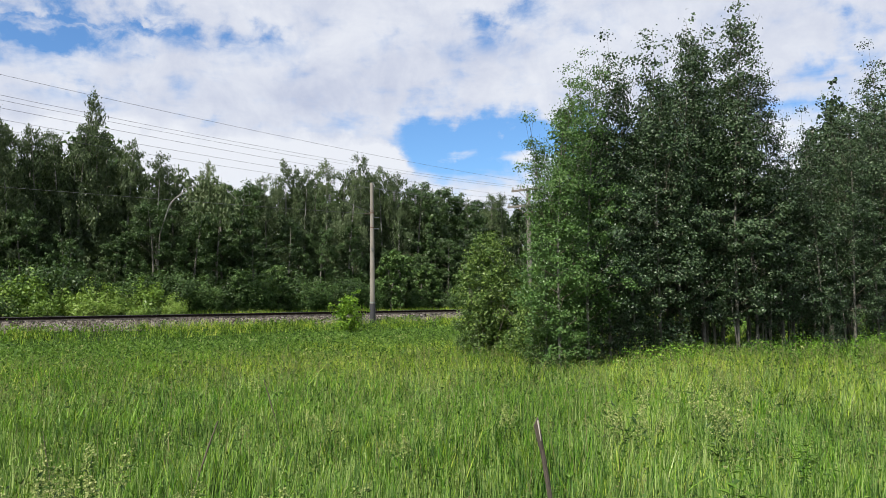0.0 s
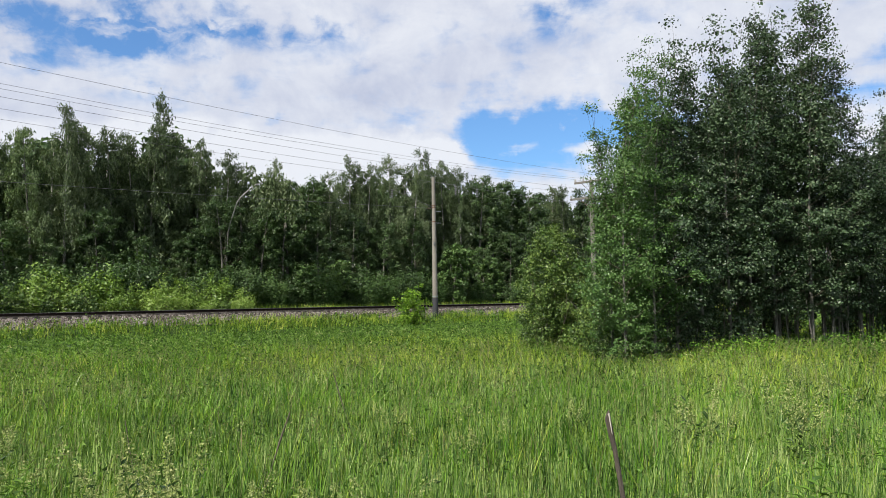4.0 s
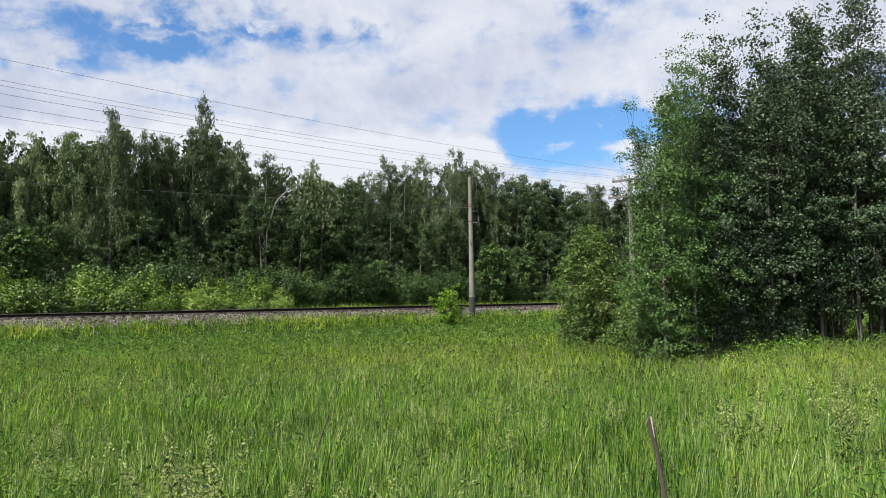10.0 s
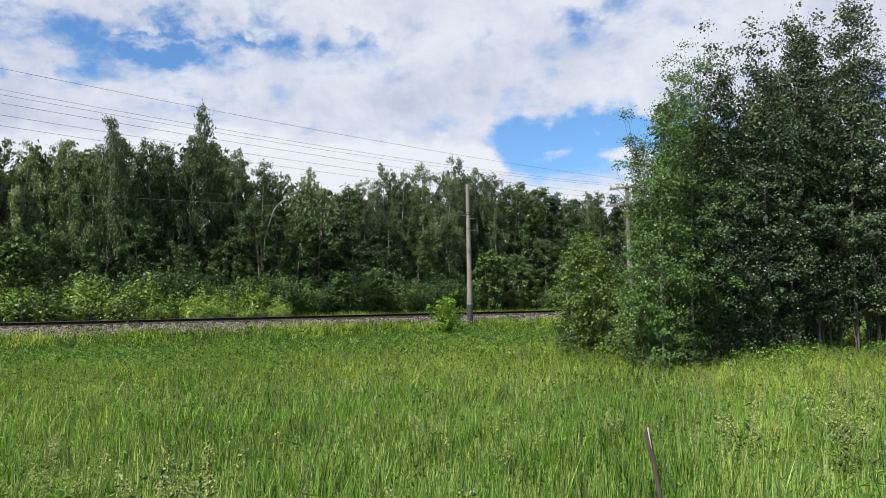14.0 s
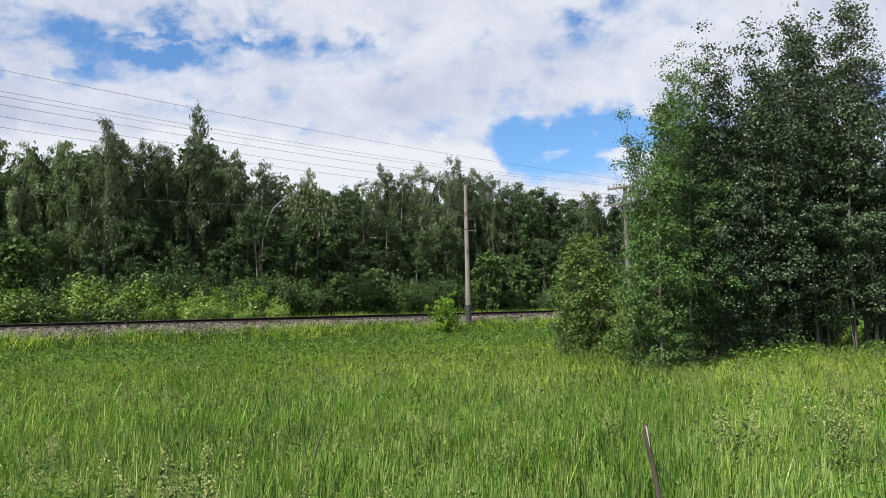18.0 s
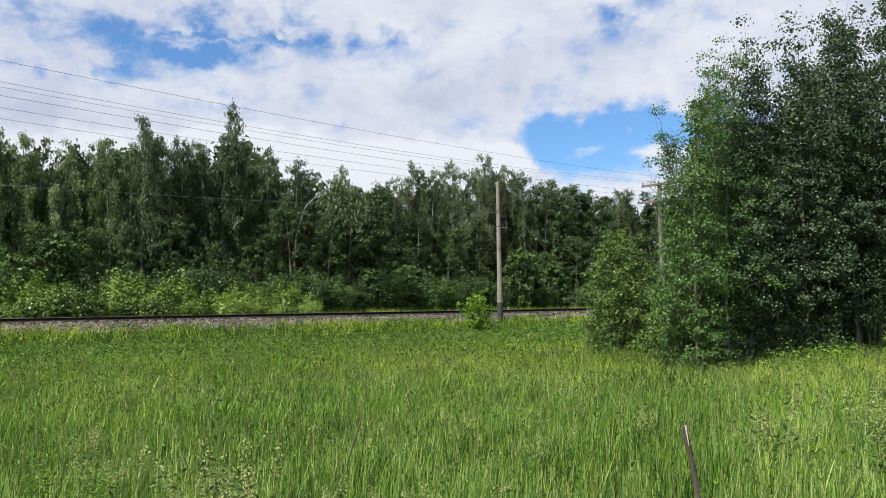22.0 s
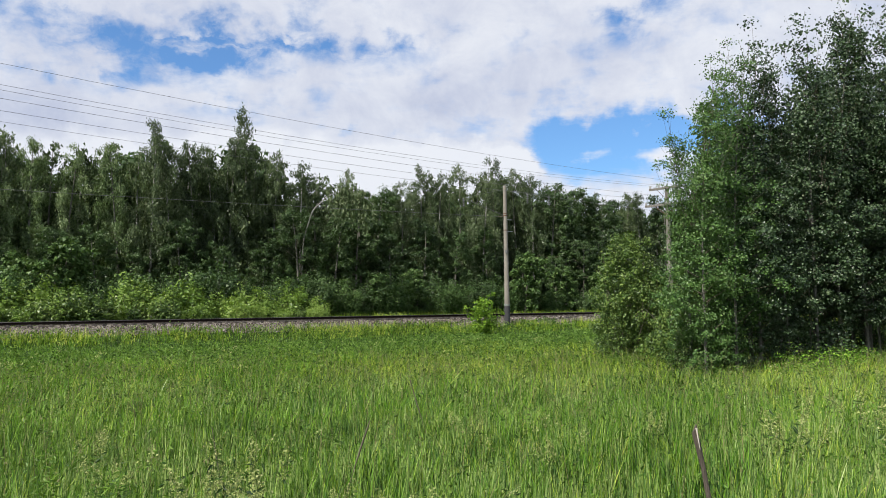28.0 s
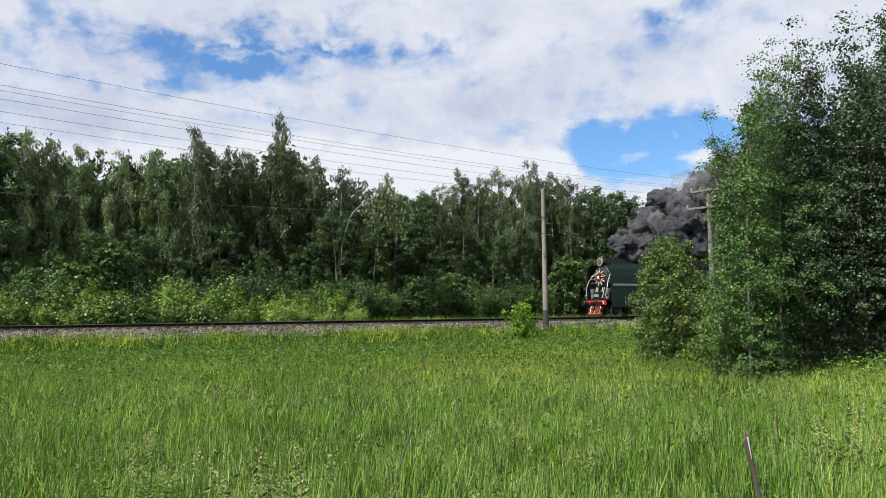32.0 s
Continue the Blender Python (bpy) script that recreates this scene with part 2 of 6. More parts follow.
M_young = foliage("young_leaf", [(0.15, (0.018, 0.044, 0.012)), (0.5, (0.068, 0.132, 0.034)), (0.9, (0.150, 0.225, 0.070))], (0.16, 0.28, 0.03), 0.16, 0.48, 0.2, 0.45, 0.4)
# blade colours: near-black stops paint the shade between blades, brightest stops their highlights
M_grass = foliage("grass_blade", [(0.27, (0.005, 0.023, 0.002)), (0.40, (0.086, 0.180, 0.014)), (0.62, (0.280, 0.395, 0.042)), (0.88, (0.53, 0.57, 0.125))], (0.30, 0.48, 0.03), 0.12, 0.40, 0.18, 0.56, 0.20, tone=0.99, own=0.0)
M_thicket = foliage("thicket_leaf", [(0.1, (0.050, 0.110, 0.016)), (0.5, (0.175, 0.285, 0.046)), (0.9, (0.36, 0.46, 0.115))], (0.28, 0.44, 0.03), 0.24, 0.42, 0.35, 0.6, 0.6, tone=0.98)
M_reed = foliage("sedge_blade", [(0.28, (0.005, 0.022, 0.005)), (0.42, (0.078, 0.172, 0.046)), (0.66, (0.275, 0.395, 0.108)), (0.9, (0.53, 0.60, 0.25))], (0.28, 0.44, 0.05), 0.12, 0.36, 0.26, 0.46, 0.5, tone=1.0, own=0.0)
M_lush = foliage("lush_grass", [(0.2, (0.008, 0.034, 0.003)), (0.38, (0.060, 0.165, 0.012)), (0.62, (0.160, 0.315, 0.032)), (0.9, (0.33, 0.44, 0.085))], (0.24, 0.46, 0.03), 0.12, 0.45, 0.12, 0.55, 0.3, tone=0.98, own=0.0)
M_fresh = foliage("fresh_leaf", [(0.12, (0.050, 0.125, 0.010)), (0.5, (0.190, 0.340, 0.030)), (0.9, (0.38, 0.54, 0.070))], (0.30, 0.52, 0.03), 0.25, 0.45, 0.2, 0.45, 0.8, tone=0.92)
M_herb = foliage("herb_leaf", [(0.2, (0.018, 0.052, 0.007)), (0.5, (0.115, 0.225, 0.030)), (0.9, (0.33, 0.46, 0.115))], (0.22, 0.36, 0.03), 0.2, 0.5, 0.2, 0.45, 0.3, tone=0.95)
M_weed = foliage("weed_leaf", [(0.15, (0.040, 0.110, 0.010)), (0.5, (0.140, 0.270, 0.030)), (0.9, (0.30, 0.43, 0.070))], (0.20, 0.40, 0.03), 0.2, 0.4, 0.3, 0.4, 2.0, tone=0.7)
M_seed = foliage("seed_head", [(0.0, (0.10, 0.15, 0.045)), (0.5, (0.18, 0.205, 0.075)), (1.0, (0.29, 0.24, 0.13))], (0.25, 0.26, 0.1), 0.2, 0.7, 0.1)
M_cream = foliage("cream_flower", [(0.0, (0.20, 0.26, 0.06)), (0.5, (0.33, 0.38, 0.13)), (1.0, (0.50, 0.51, 0.25))], (0.42, 0.46, 0.2), 0.2, 0.7, 0.08)
M_bark = surface("grey_bark", [(0.25, (0.04, 0.038, 0.032)), (0.5, (0.125, 0.12, 0.10)), (0.8, (0.27, 0.265, 0.225))], 0.9, scale=5, fine=40, stretch=(1, 1, 0.3))
M_birchbark = surface("birch_bark", [(0.35, (0.05, 0.045, 0.04)), (0.55, (0.30, 0.29, 0.27)), (0.8, (0.55, 0.53, 0.50))], 0.75, scale=3, fine=14, stretch=(1, 1, 2.5))
M_twig = surface("twig", [(0.2, (0.05, 0.045, 0.03)), (0.8, (0.15, 0.13, 0.09))], 0.9)
M_deadwood = surface("weathered_wood", [(0.2, (0.026, 0.021, 0.017)), (0.5, (0.082, 0.066, 0.052)), (0.85, (0.20, 0.17, 0.135))], 0.9, scale=9, fine=120, bump=0.6, stretch=(3, 3, 0.25))
M_polewood = surface("grey_pole_wood", [(0.2, (0.070, 0.062, 0.053)), (0.5, (0.165, 0.150, 0.130)), (0.85, (0.30, 0.28, 0.25))], 0.9, scale=5, fine=60, bump=0.5, stretch=(3, 3, 0.25))
M_splinter = surface("fresh_split_wood", [(0.2, (0.35, 0.30, 0.24)), (0.8, (0.60, 0.55, 0.48))], 0.85, scale=20, fine=120, stretch=(3, 3, 0.3))
M_concrete = surface("weathered_concrete", [(0.2, (0.125, 0.112, 0.094)), (0.5, (0.210, 0.192, 0.163)), (0.8, (0.32, 0.297, 0.258))], 0.9, scale=2.2, fine=45, stretch=(1, 1, 0.35))
M_tar = surface("tar_coating", [(0.2, (0.018, 0.018, 0.02)), (0.8, (0.06, 0.06, 0.065))], 0.75, scale=4)
M_rust = surface("rusty_steel", [(0.2, (0.07, 0.035, 0.022)), (0.8, (0.19, 0.095, 0.055))], 0.8, 0.3, scale=12)
M_rail = surface("rail_steel", [(0.2, (0.008, 0.006, 0.005)), (0.8, (0.022, 0.016, 0.013))], 0.85, 0.0, scale=8, spec=0.1)
M_railtop = surface("polished_rail_head", [(0.2, (0.16, 0.14, 0.12)), (0.8, (0.26, 0.24, 0.22))], 0.4, 1.0, scale=8)
M_sleeper = surface("tarred_timber", [(0.2, (0.03, 0.027, 0.024)), (0.8, (0.12, 0.105, 0.09))], 0.9, scale=7, piece=0.5)
M_steel = surface("dull_steel", [(0.2, (0.12, 0.12, 0.12)), (0.8, (0.28, 0.28, 0.28))], 0.5, 0.7, scale=9)
M_galv = surface("galvanised_steel", [(0.2, (0.4, 0.41, 0.42)), (0.8, (0.6, 0.61, 0.62))], 0.45, 0.7, scale=9)
M_wire = surface("dark_wire", [(0.2, (0.10, 0.10, 0.105)), (0.8, (0.20, 0.20, 0.205))], 0.6, 0.5)
M_glass = surface("brown_glass_insulator", [(0.2, (0.07, 0.05, 0.035)), (0.8, (0.16, 0.12, 0.09))], 0.2, spec=0.8)
M_porcelain = surface("white_porcelain", [(0.2, (0.26, 0.26, 0.25)), (0.8, (0.40, 0.40, 0.39))], 0.3, spec=0.5)
M_loco_green = surface("dark_green_paint", [(0.2, (0.003, 0.014, 0.009)), (0.8, (0.006, 0.024, 0.016))], 0.5, scale=1.5, bump=0.05, spec=0.3)
M_loco_black = surface("black_paint", [(0.2, (0.006, 0.007, 0.007)), (0.8, (0.018, 0.019, 0.019))], 0.42, scale=2, bump=0.08)
M_red = surface("red_paint", [(0.2, (0.30, 0.018, 0.014)), (0.8, (0.46, 0.040, 0.028))], 0.45, scale=3, bump=0.05)
M_white = surface("white_paint", [(0.2, (0.62, 0.62, 0.6)), (0.8, (0.8, 0.8, 0.78))], 0.5, scale=3, bump=0.05)
M_pale = surface("pale_trim_paint", [(0.2, (0.15, 0.18, 0.165)), (0.8, (0.22, 0.25, 0.23))], 0.5, scale=3, bump=0.05)
M_gold = surface("yellow_paint", [(0.2, (0.62, 0.42, 0.06)), (0.8, (0.74, 0.54, 0.12))], 0.45, scale=3, bump=0.05)
M_lens = surface("lamp_glass", [(0.2, (0.55, 0.57, 0.58)), (0.8, (0.75, 0.76, 0.76))], 0.08, 0.6, spec=0.9)
M_smoke = surface("dark_smoke", [(0.25, (0.026, 0.027, 0.031)), (0.55, (0.058, 0.060, 0.068)), (0.8, (0.12, 0.122, 0.135))], 1.0, scale=0.9, fine=3.5, bump=0.35, depth=0.2, spec=0.0)


def ground_material():
    m, n = material("meadow_soil")
    co = n.add("ShaderNodeNewGeometry").outputs["Position"]
    big, mid, small = n.noise(co, 0.12, 4.0), n.noise(co, 1.2, 5.0), n.noise(co, 14.0, 5.0, 0.7)
    f = n.math("ADD", n.math("ADD", n.math("MULTIPLY", big, 0.35), n.math("MULTIPLY", mid, 0.3)), n.math("MULTIPLY", small, 0.35))
    col = n.ramp(f, [(0.3, (0.016, 0.028, 0.008)), (0.5, (0.036, 0.066, 0.013)), (0.7, (0.070, 0.110, 0.022))])
    h = n.add("ShaderNodeBump", {"Strength": 0.9, "Distance": 0.12, "Height": small}).outputs[0]
    b = n.add("ShaderNodeBsdfPrincipled", {"Base Color": col, "Roughness": 0.95, "Specular IOR Level": 0.15, "Normal": h})
    n.add("ShaderNodeOutputMaterial", {"Surface": b.outputs[0]})
    return m


def ballast_material():
    m, n = material("crushed_stone")
    co = n.add("ShaderNodeNewGeometry").outputs["Position"]
    v = n.add("ShaderNodeTexVoronoi", {"Vector": co, "Scale": 17.0})
    g = n.add("ShaderNodeSeparateColor", {0: v.outputs["Color"]}).outputs[0]
    big = n.noise(co, 0.7, 4.0)
    f = n.math("ADD", n.math("MULTIPLY", g, 0.5), n.math("MULTIPLY", big, 0.5))
    col = n.ramp(f, [(0.25, (0.030, 0.024, 0.018)), (0.5, (0.100, 0.082, 0.066)), (0.75, (0.26, 0.232, 0.205))])
    h = n.add("ShaderNodeBump", {"Strength": 1.0, "Distance": 0.04, "Height": v.outputs["Distance"]}, invert=True).outputs[0]
    b = n.add("ShaderNodeBsdfPrincipled", {"Base Color": col, "Roughness": 0.9, "Specular IOR Level": 0.2, "Normal": h})
    n.add("ShaderNodeOutputMaterial", {"Surface": b.outputs[0]})
    return m


def stone_material():
    m, n = material("loose_stone")
    isl = n.add("ShaderNodeNewGeometry").outputs["Random Per Island"]
    col = n.ramp(isl, [(0.0, (0.018, 0.013, 0.009)), (0.6, (0.105, 0.086, 0.070)), (1.0, (0.34, 0.315, 0.285))])
    b = n.add("ShaderNodeBsdfPrincipled", {"Base Color": col, "Roughness": 0.9, "Specular IOR Level": 0.2})
    n.add("ShaderNodeOutputMaterial", {"Surface": b.outputs[0]})
    return m


M_ground, M_ballast, M_stone = ground_material(), ballast_material(), stone_material()

# ---------------------------------------------------------------- mesh tools


def mesh_of(name, V, F, mat, smooth=False):
    """A mesh from arrays of points and of faces that all have the same number of corners."""
    V, F = np.asarray(V, np.float32), np.asarray(F, np.int32)
    me = bpy.data.meshes.new(name)
    k = F.shape[1]
    me.vertices.add(len(V))
    me.vertices.foreach_set("co", V.ravel())
    me.loops.add(F.size)
    me.loops.foreach_set("vertex_index", F.ravel())
    me.polygons.add(len(F))
    me.polygons.foreach_set("loop_start", np.arange(0, F.size, k, dtype=np.int32))
    me.polygons.foreach_set("loop_total", np.full(len(F), k, np.int32))
    me.polygons.foreach_set("use_smooth", np.full(len(F), smooth))
    me.materials.append(mat)
    me.update(calc_edges=True)
    return me


def cat(pieces):
    """Joins several (points, faces) into one."""
    Vs, Fs, k = [], [], 0
    for V, F in pieces:
        Vs.append(V)
        Fs.append(np.asarray(F) + k)
        k += len(V)
    return np.concatenate(Vs), np.concatenate(Fs)


def tube(path, radii, sides=6):
    """A round tapering rod along a line of points."""
    path, radii = np.asarray(path, float), np.asarray(radii, float)
    if radii.ndim == 0:
        radii = np.full(len(path), float(radii))
    way = np.gradient(path, axis=0)
    way /= np.linalg.norm(way, axis=1)[:, None] + 1e-9
    ref = np.where(np.abs(way[:, 2:3]) > 0.9, (1.0, 0.0, 0.0), (0.0, 0.0, 1.0))
    a = np.cross(way, ref)
    a /= np.linalg.norm(a, axis=1)[:, None] + 1e-9
    b = np.cross(way, a)
    th = np.arange(sides) * 2 * math.pi / sides
    ring = a[:, None, :] * np.cos(th)[None, :, None] + b[:, None, :] * np.sin(th)[None, :, None]
    V = (path[:, None, :] + ring * radii[:, None, None]).reshape(-1, 3)
    i, j = np.meshgrid(np.arange(len(path) - 1), np.arange(sides), indexing="ij")
    j2 = (j + 1) % sides
    F = np.stack([i * sides + j, (i + 1) * sides + j, (i + 1) * sides + j2, i * sides + j2], -1).reshape(-1, 4)
    return V, F


def kites(P, size, aspect, rng, up=0.5, fold=0.25, hang=0.0, out=None):
    """Leaf blades: a folded kite at each point, turned at random but leaning to face up."""
    n = len(P)
    nor = rng.normal(size=(n, 3))
    nor /= np.linalg.norm(nor, axis=1)[:, None]
    nor[:, 2] += up
    if out is not None:
        nor += out
    nor /= np.linalg.norm(nor, axis=1)[:, None] + 1e-9
    if hang:
        ax = rng.normal(size=(n, 3)) * (1 - hang) + (0, 0, -1.0)
        nor -= ax * ((nor * ax).sum(1) / (ax * ax).sum(1))[:, None]
        nor /= np.linalg.norm(nor, axis=1)[:, None] + 1e-9
    else:
        ax = np.cross(nor, rng.normal(size=(n, 3)))
    ax /= np.linalg.norm(ax, axis=1)[:, None] + 1e-9
    si = np.cross(nor, ax)
    s = np.broadcast_to(np.asarray(size, float), (n,))[:, None]
    w = s * aspect
    V = np.stack([P - ax * s * 0.5, P + si * w * 0.5 + nor * s * fold * 0.5 - ax * s * 0.06,
                  P + ax * s * 0.5, P - si * w * 0.5 + nor * s * fold * 0.5 - ax * s * 0.06], 1).reshape(-1, 3)
    return V, np.arange(4 * n).reshape(n, 4)


def leaflets(P, out, size, aspect, rng, loose=0.7, up=0.35, hang=0.0):
    """Small far leaves: one triangle each, lying on the outside of their clump."""
    n = len(P)
    nor = np.asarray(out, float) + rng.normal(0, loose, (n, 3)) + (0, 0, up)
    nor /= np.linalg.norm(nor, axis=1)[:, None] + 1e-9
    ax = np.cross(nor, rng.normal(size=(n, 3)))
    ax /= np.linalg.norm(ax, axis=1)[:, None] + 1e-9
    if hang:
        ax = ax * (1 - hang) + (0, 0, -hang)
        ax /= np.linalg.norm(ax, axis=1)[:, None] + 1e-9
    si = np.cross(nor, ax)
    si /= np.linalg.norm(si, axis=1)[:, None] + 1e-9
    s = np.broadcast_to(np.asarray(size, float), (n,))[:, None]
    w = s * aspect
    V = np.stack([P - ax * s * 0.5 - si * w * 0.5, P - ax * s * 0.35 + si * w * 0.5, P + ax * s * 0.5], 1).reshape(-1, 3)
    return V, np.arange(3 * n).reshape(n, 3)


def part(name, bm, mat, parent, label=""):
    """Links a bmesh, or a ready mesh, as one object under a thing or a part."""
    if isinstance(bm, bmesh.types.BMesh):
        me = bpy.data.meshes.new(name)
        bm.to_mesh(me)
        bm.free()
        me.materials.append(mat)
    else:
        me = bm
    ob = new(name, me)
    ob.parent = parent
    return tagged(ob, label)


def box(bm, x0, x1, y0, y1, z0, z1, bevel=0.0):
    m = Matrix.Translation(((x0 + x1) / 2, (y0 + y1) / 2, (z0 + z1) / 2)) @ Matrix.Diagonal((x1 - x0, y1 - y0, z1 - z0, 1))
    g = bmesh.ops.create_cube(bm, size=1.0, matrix=m)
    if bevel:
        es = list({e for v in g["verts"] for e in v.link_edges})
        bmesh.ops.bevel(bm, geom=es, offset=bevel, segments=2, affect="EDGES")
    return bm


def rod(bm, a, b, r, r2=None, seg=12):
    """A capped round bar from a to b."""
    a, b = Vector(a), Vector(b)
    d = b - a
    m = Matrix.Translation((a + b) / 2) @ d.to_track_quat("Z", "Y").to_matrix().to_4x4()
    bmesh.ops.create_cone(bm, cap_ends=True, segments=seg, radius1=r, radius2=r if r2 is None else r2, depth=d.length, matrix=m)
    return bm


def lathe(bm, profile, m, seg=20):
    """Turns a profile of (radius, height) round the z axis of the pose m."""
    rings = []
    for r, h in profile:
        rings.append([bm.verts.new(m @ Vector((r * math.cos(k * 2 * math.pi / seg), r * math.sin(k * 2 * math.pi / seg), h))) for k in range(seg)])
    for A, B in zip(rings, rings[1:]):
        for k in range(seg):
            bm.faces.new((A[k], A[(k + 1) % seg], B[(k + 1) % seg], B[k]))
    for ring, flip in ((rings[0], True), (rings[-1], False)):
        bm.faces.new(ring[::-1] if flip else ring)
    return bm


def thing(name, label, category, group="", m=None, kind=""):
    ob = new(name)
    ob.empty_display_size = 0.2
    if m is not None:
        ob.matrix_world = m
    return tagged(ob, label, category, group, kind)

# ---------------------------------------------------------------- the plan
TRACK_AZ = 58.0
ALONG = np.array((math.sin(radians(TRACK_AZ)), math.cos(radians(TRACK_AZ))))     # away from the meadow, up the line
ACROSS = np.array((-ALONG[1], ALONG[0]))                                          # from the meadow towards the wood
NOSE = np.array((6.2, 62.7))                                                      # where the engine's front ends up
RAIL_Z = 1.21


def on_track(s, u):
    return NOSE + s * ALONG + u * ACROSS


def track_su(x, y):
    d = np.stack([np.asarray(x, float) - NOSE[0], np.asarray(y, float) - NOSE[1]], -1)
    return d @ ALONG, d @ ACROSS


def polar(az, r):
    return r * math.sin(radians(az)), r * math.cos(radians(az))


def reach(az, u):
    """How far along the bearing az from the middle of the meadow's edge the line u metres beyond the track lies."""
    a = np.array((math.sin(radians(az)), math.cos(radians(az))))
    return (u + NOSE @ ACROSS) / (a @ ACROSS)


def ground_z(x, y):
    s, u = track_su(x, y)
    q = np.clip((u + 36) / 26, 0, 1)
    bank = -0.5 * q * q * (3 - 2 * q) + 0.9 * np.clip((u + 6.6) / 3.2, 0, 1) ** 1.2
    far = np.clip((u - 3.3) / 2.5, 0, 1) * -0.5
    roll = 0.05 * np.sin(np.asarray(x) * 0.21 + 1.0) * np.cos(np.asarray(y) * 0.17) * np.clip(-(u + 8) / 10, 0, 1)
    return bank - far + roll


def build_ground():
    near = np.concatenate([np.arange(-75, -12, 1.5), np.arange(-12, 8, 0.4), np.arange(8, 60, 2.0)])
    us = np.concatenate([-75 - np.geomspace(2, 1900, 22)[::-1], near, 60 + np.geomspace(2, 2200, 22)])
    ss = np.concatenate([-140 - np.geomspace(3, 1900, 18)[::-1], np.arange(-140, 160, 2.5), 160 + np.geomspace(3, 2200, 20)])
    S, U = np.meshgrid(ss, us, indexing="ij")
    xy = NOSE + S[..., None] * ALONG + U[..., None] * ACROSS
    V = np.concatenate([xy, ground_z(xy[..., 0], xy[..., 1])[..., None]], -1).reshape(-1, 3)
    i, j = np.meshgrid(np.arange(len(ss) - 1), np.arange(len(us) - 1), indexing="ij")
    k = len(us)
    F = np.stack([i * k + j, (i + 1) * k + j, (i + 1) * k + j + 1, i * k + j + 1], -1).reshape(-1, 4)
    tagged(new("ground", mesh_of("ground", V, F, M_ground, True)), "green meadow ground rising to a low railway bank", "ground", kind="structure")


def build_ballast():
    rng = np.random.default_rng(3)
    ss = np.arange(-130, 440, 0.45)
    prof = [(-3.6, 0.34), (-3.2, 0.46), (-2.7, 0.62), (-2.2, 0.77), (-1.75, 0.87), (-1.3, 0.89), (-0.7, 0.95), (0, 0.96), (0.7, 0.95), (1.4, 0.95), (1.8, 0.93), (2.3, 0.78), (3.0, 0.5), (3.6, 0.2)]
    U, Z = np.array(prof).T
    S = np.repeat(ss[:, None], len(U), 1)
    jit = rng.normal(0, 0.025, (len(ss), len(U)))
    UU = np.repeat(U[None], len(ss), 0) + rng.normal(0, 0.03, (len(ss), len(U))) + 0.12 * np.sin(S * 0.35) * (np.abs(U) > 2.5)
    xy = NOSE + S[..., None] * ALONG + UU[..., None] * ACROSS
    V = np.concatenate([xy, (Z[None] + jit)[..., None]], -1).reshape(-1, 3)
    i, j = np.meshgrid(np.arange(len(ss) - 1), np.arange(len(U) - 1), indexing="ij")
    k = len(U)
    F = np.stack([i * k + j, (i + 1) * k + j, (i + 1) * k + j + 1, i * k + j + 1], -1).reshape(-1, 4)
    bed = tagged(new("ballast_bed", mesh_of("ballast_bed", V, F, M_ballast)), "grey crushed-stone ballast bed under the railway track", "ballast", kind="structure")
    # loose stones on the near shoulder
    n = 9000
    s, u = rng.uniform(-45, 24, n), -rng.uniform(1.35, 3.5, n)
    xy = NOSE + s[:, None] * ALONG + u[:, None] * ACROSS
    c = np.concatenate([xy, (np.interp(u, U, Z) + 0.01)[:, None]], 1)
    octa = np.array([(1, 0, 0), (-1, 0, 0), (0, 1, 0), (0, -1, 0), (0, 0, 1), (0, 0, -1)], float)
    tri = np.array([(0, 2, 4), (2, 1, 4), (1, 3, 4), (3, 0, 4), (2, 0, 5), (1, 2, 5), (3, 1, 5), (0, 3, 5)])
    r = rng.uniform(0.025, 0.06, (n, 1, 1)) * rng.uniform(0.6, 1.3, (n, 6, 1))
    V = (c[:, None, :] + octa[None] * r).reshape(-1, 3)
    F = (tri[None] + 6 * np.arange(n)[:, None, None]).reshape(-1, 3)
    tagged(new("ballast_stones", mesh_of("ballast_stones", V, F, M_stone)), "loose angular grey ballast stones on the bed's shoulder", "stones", kind="stuff")


def rail_profile():
    half = [(0.075, 0.0), (0.075, 0.012), (0.022, 0.03), (0.010, 0.06), (0.010, 0.125), (0.036, 0.142), (0.036, 0.172), (0.030, 0.18)]
    return half + [(-a, b) for a, b in half[::-1]]


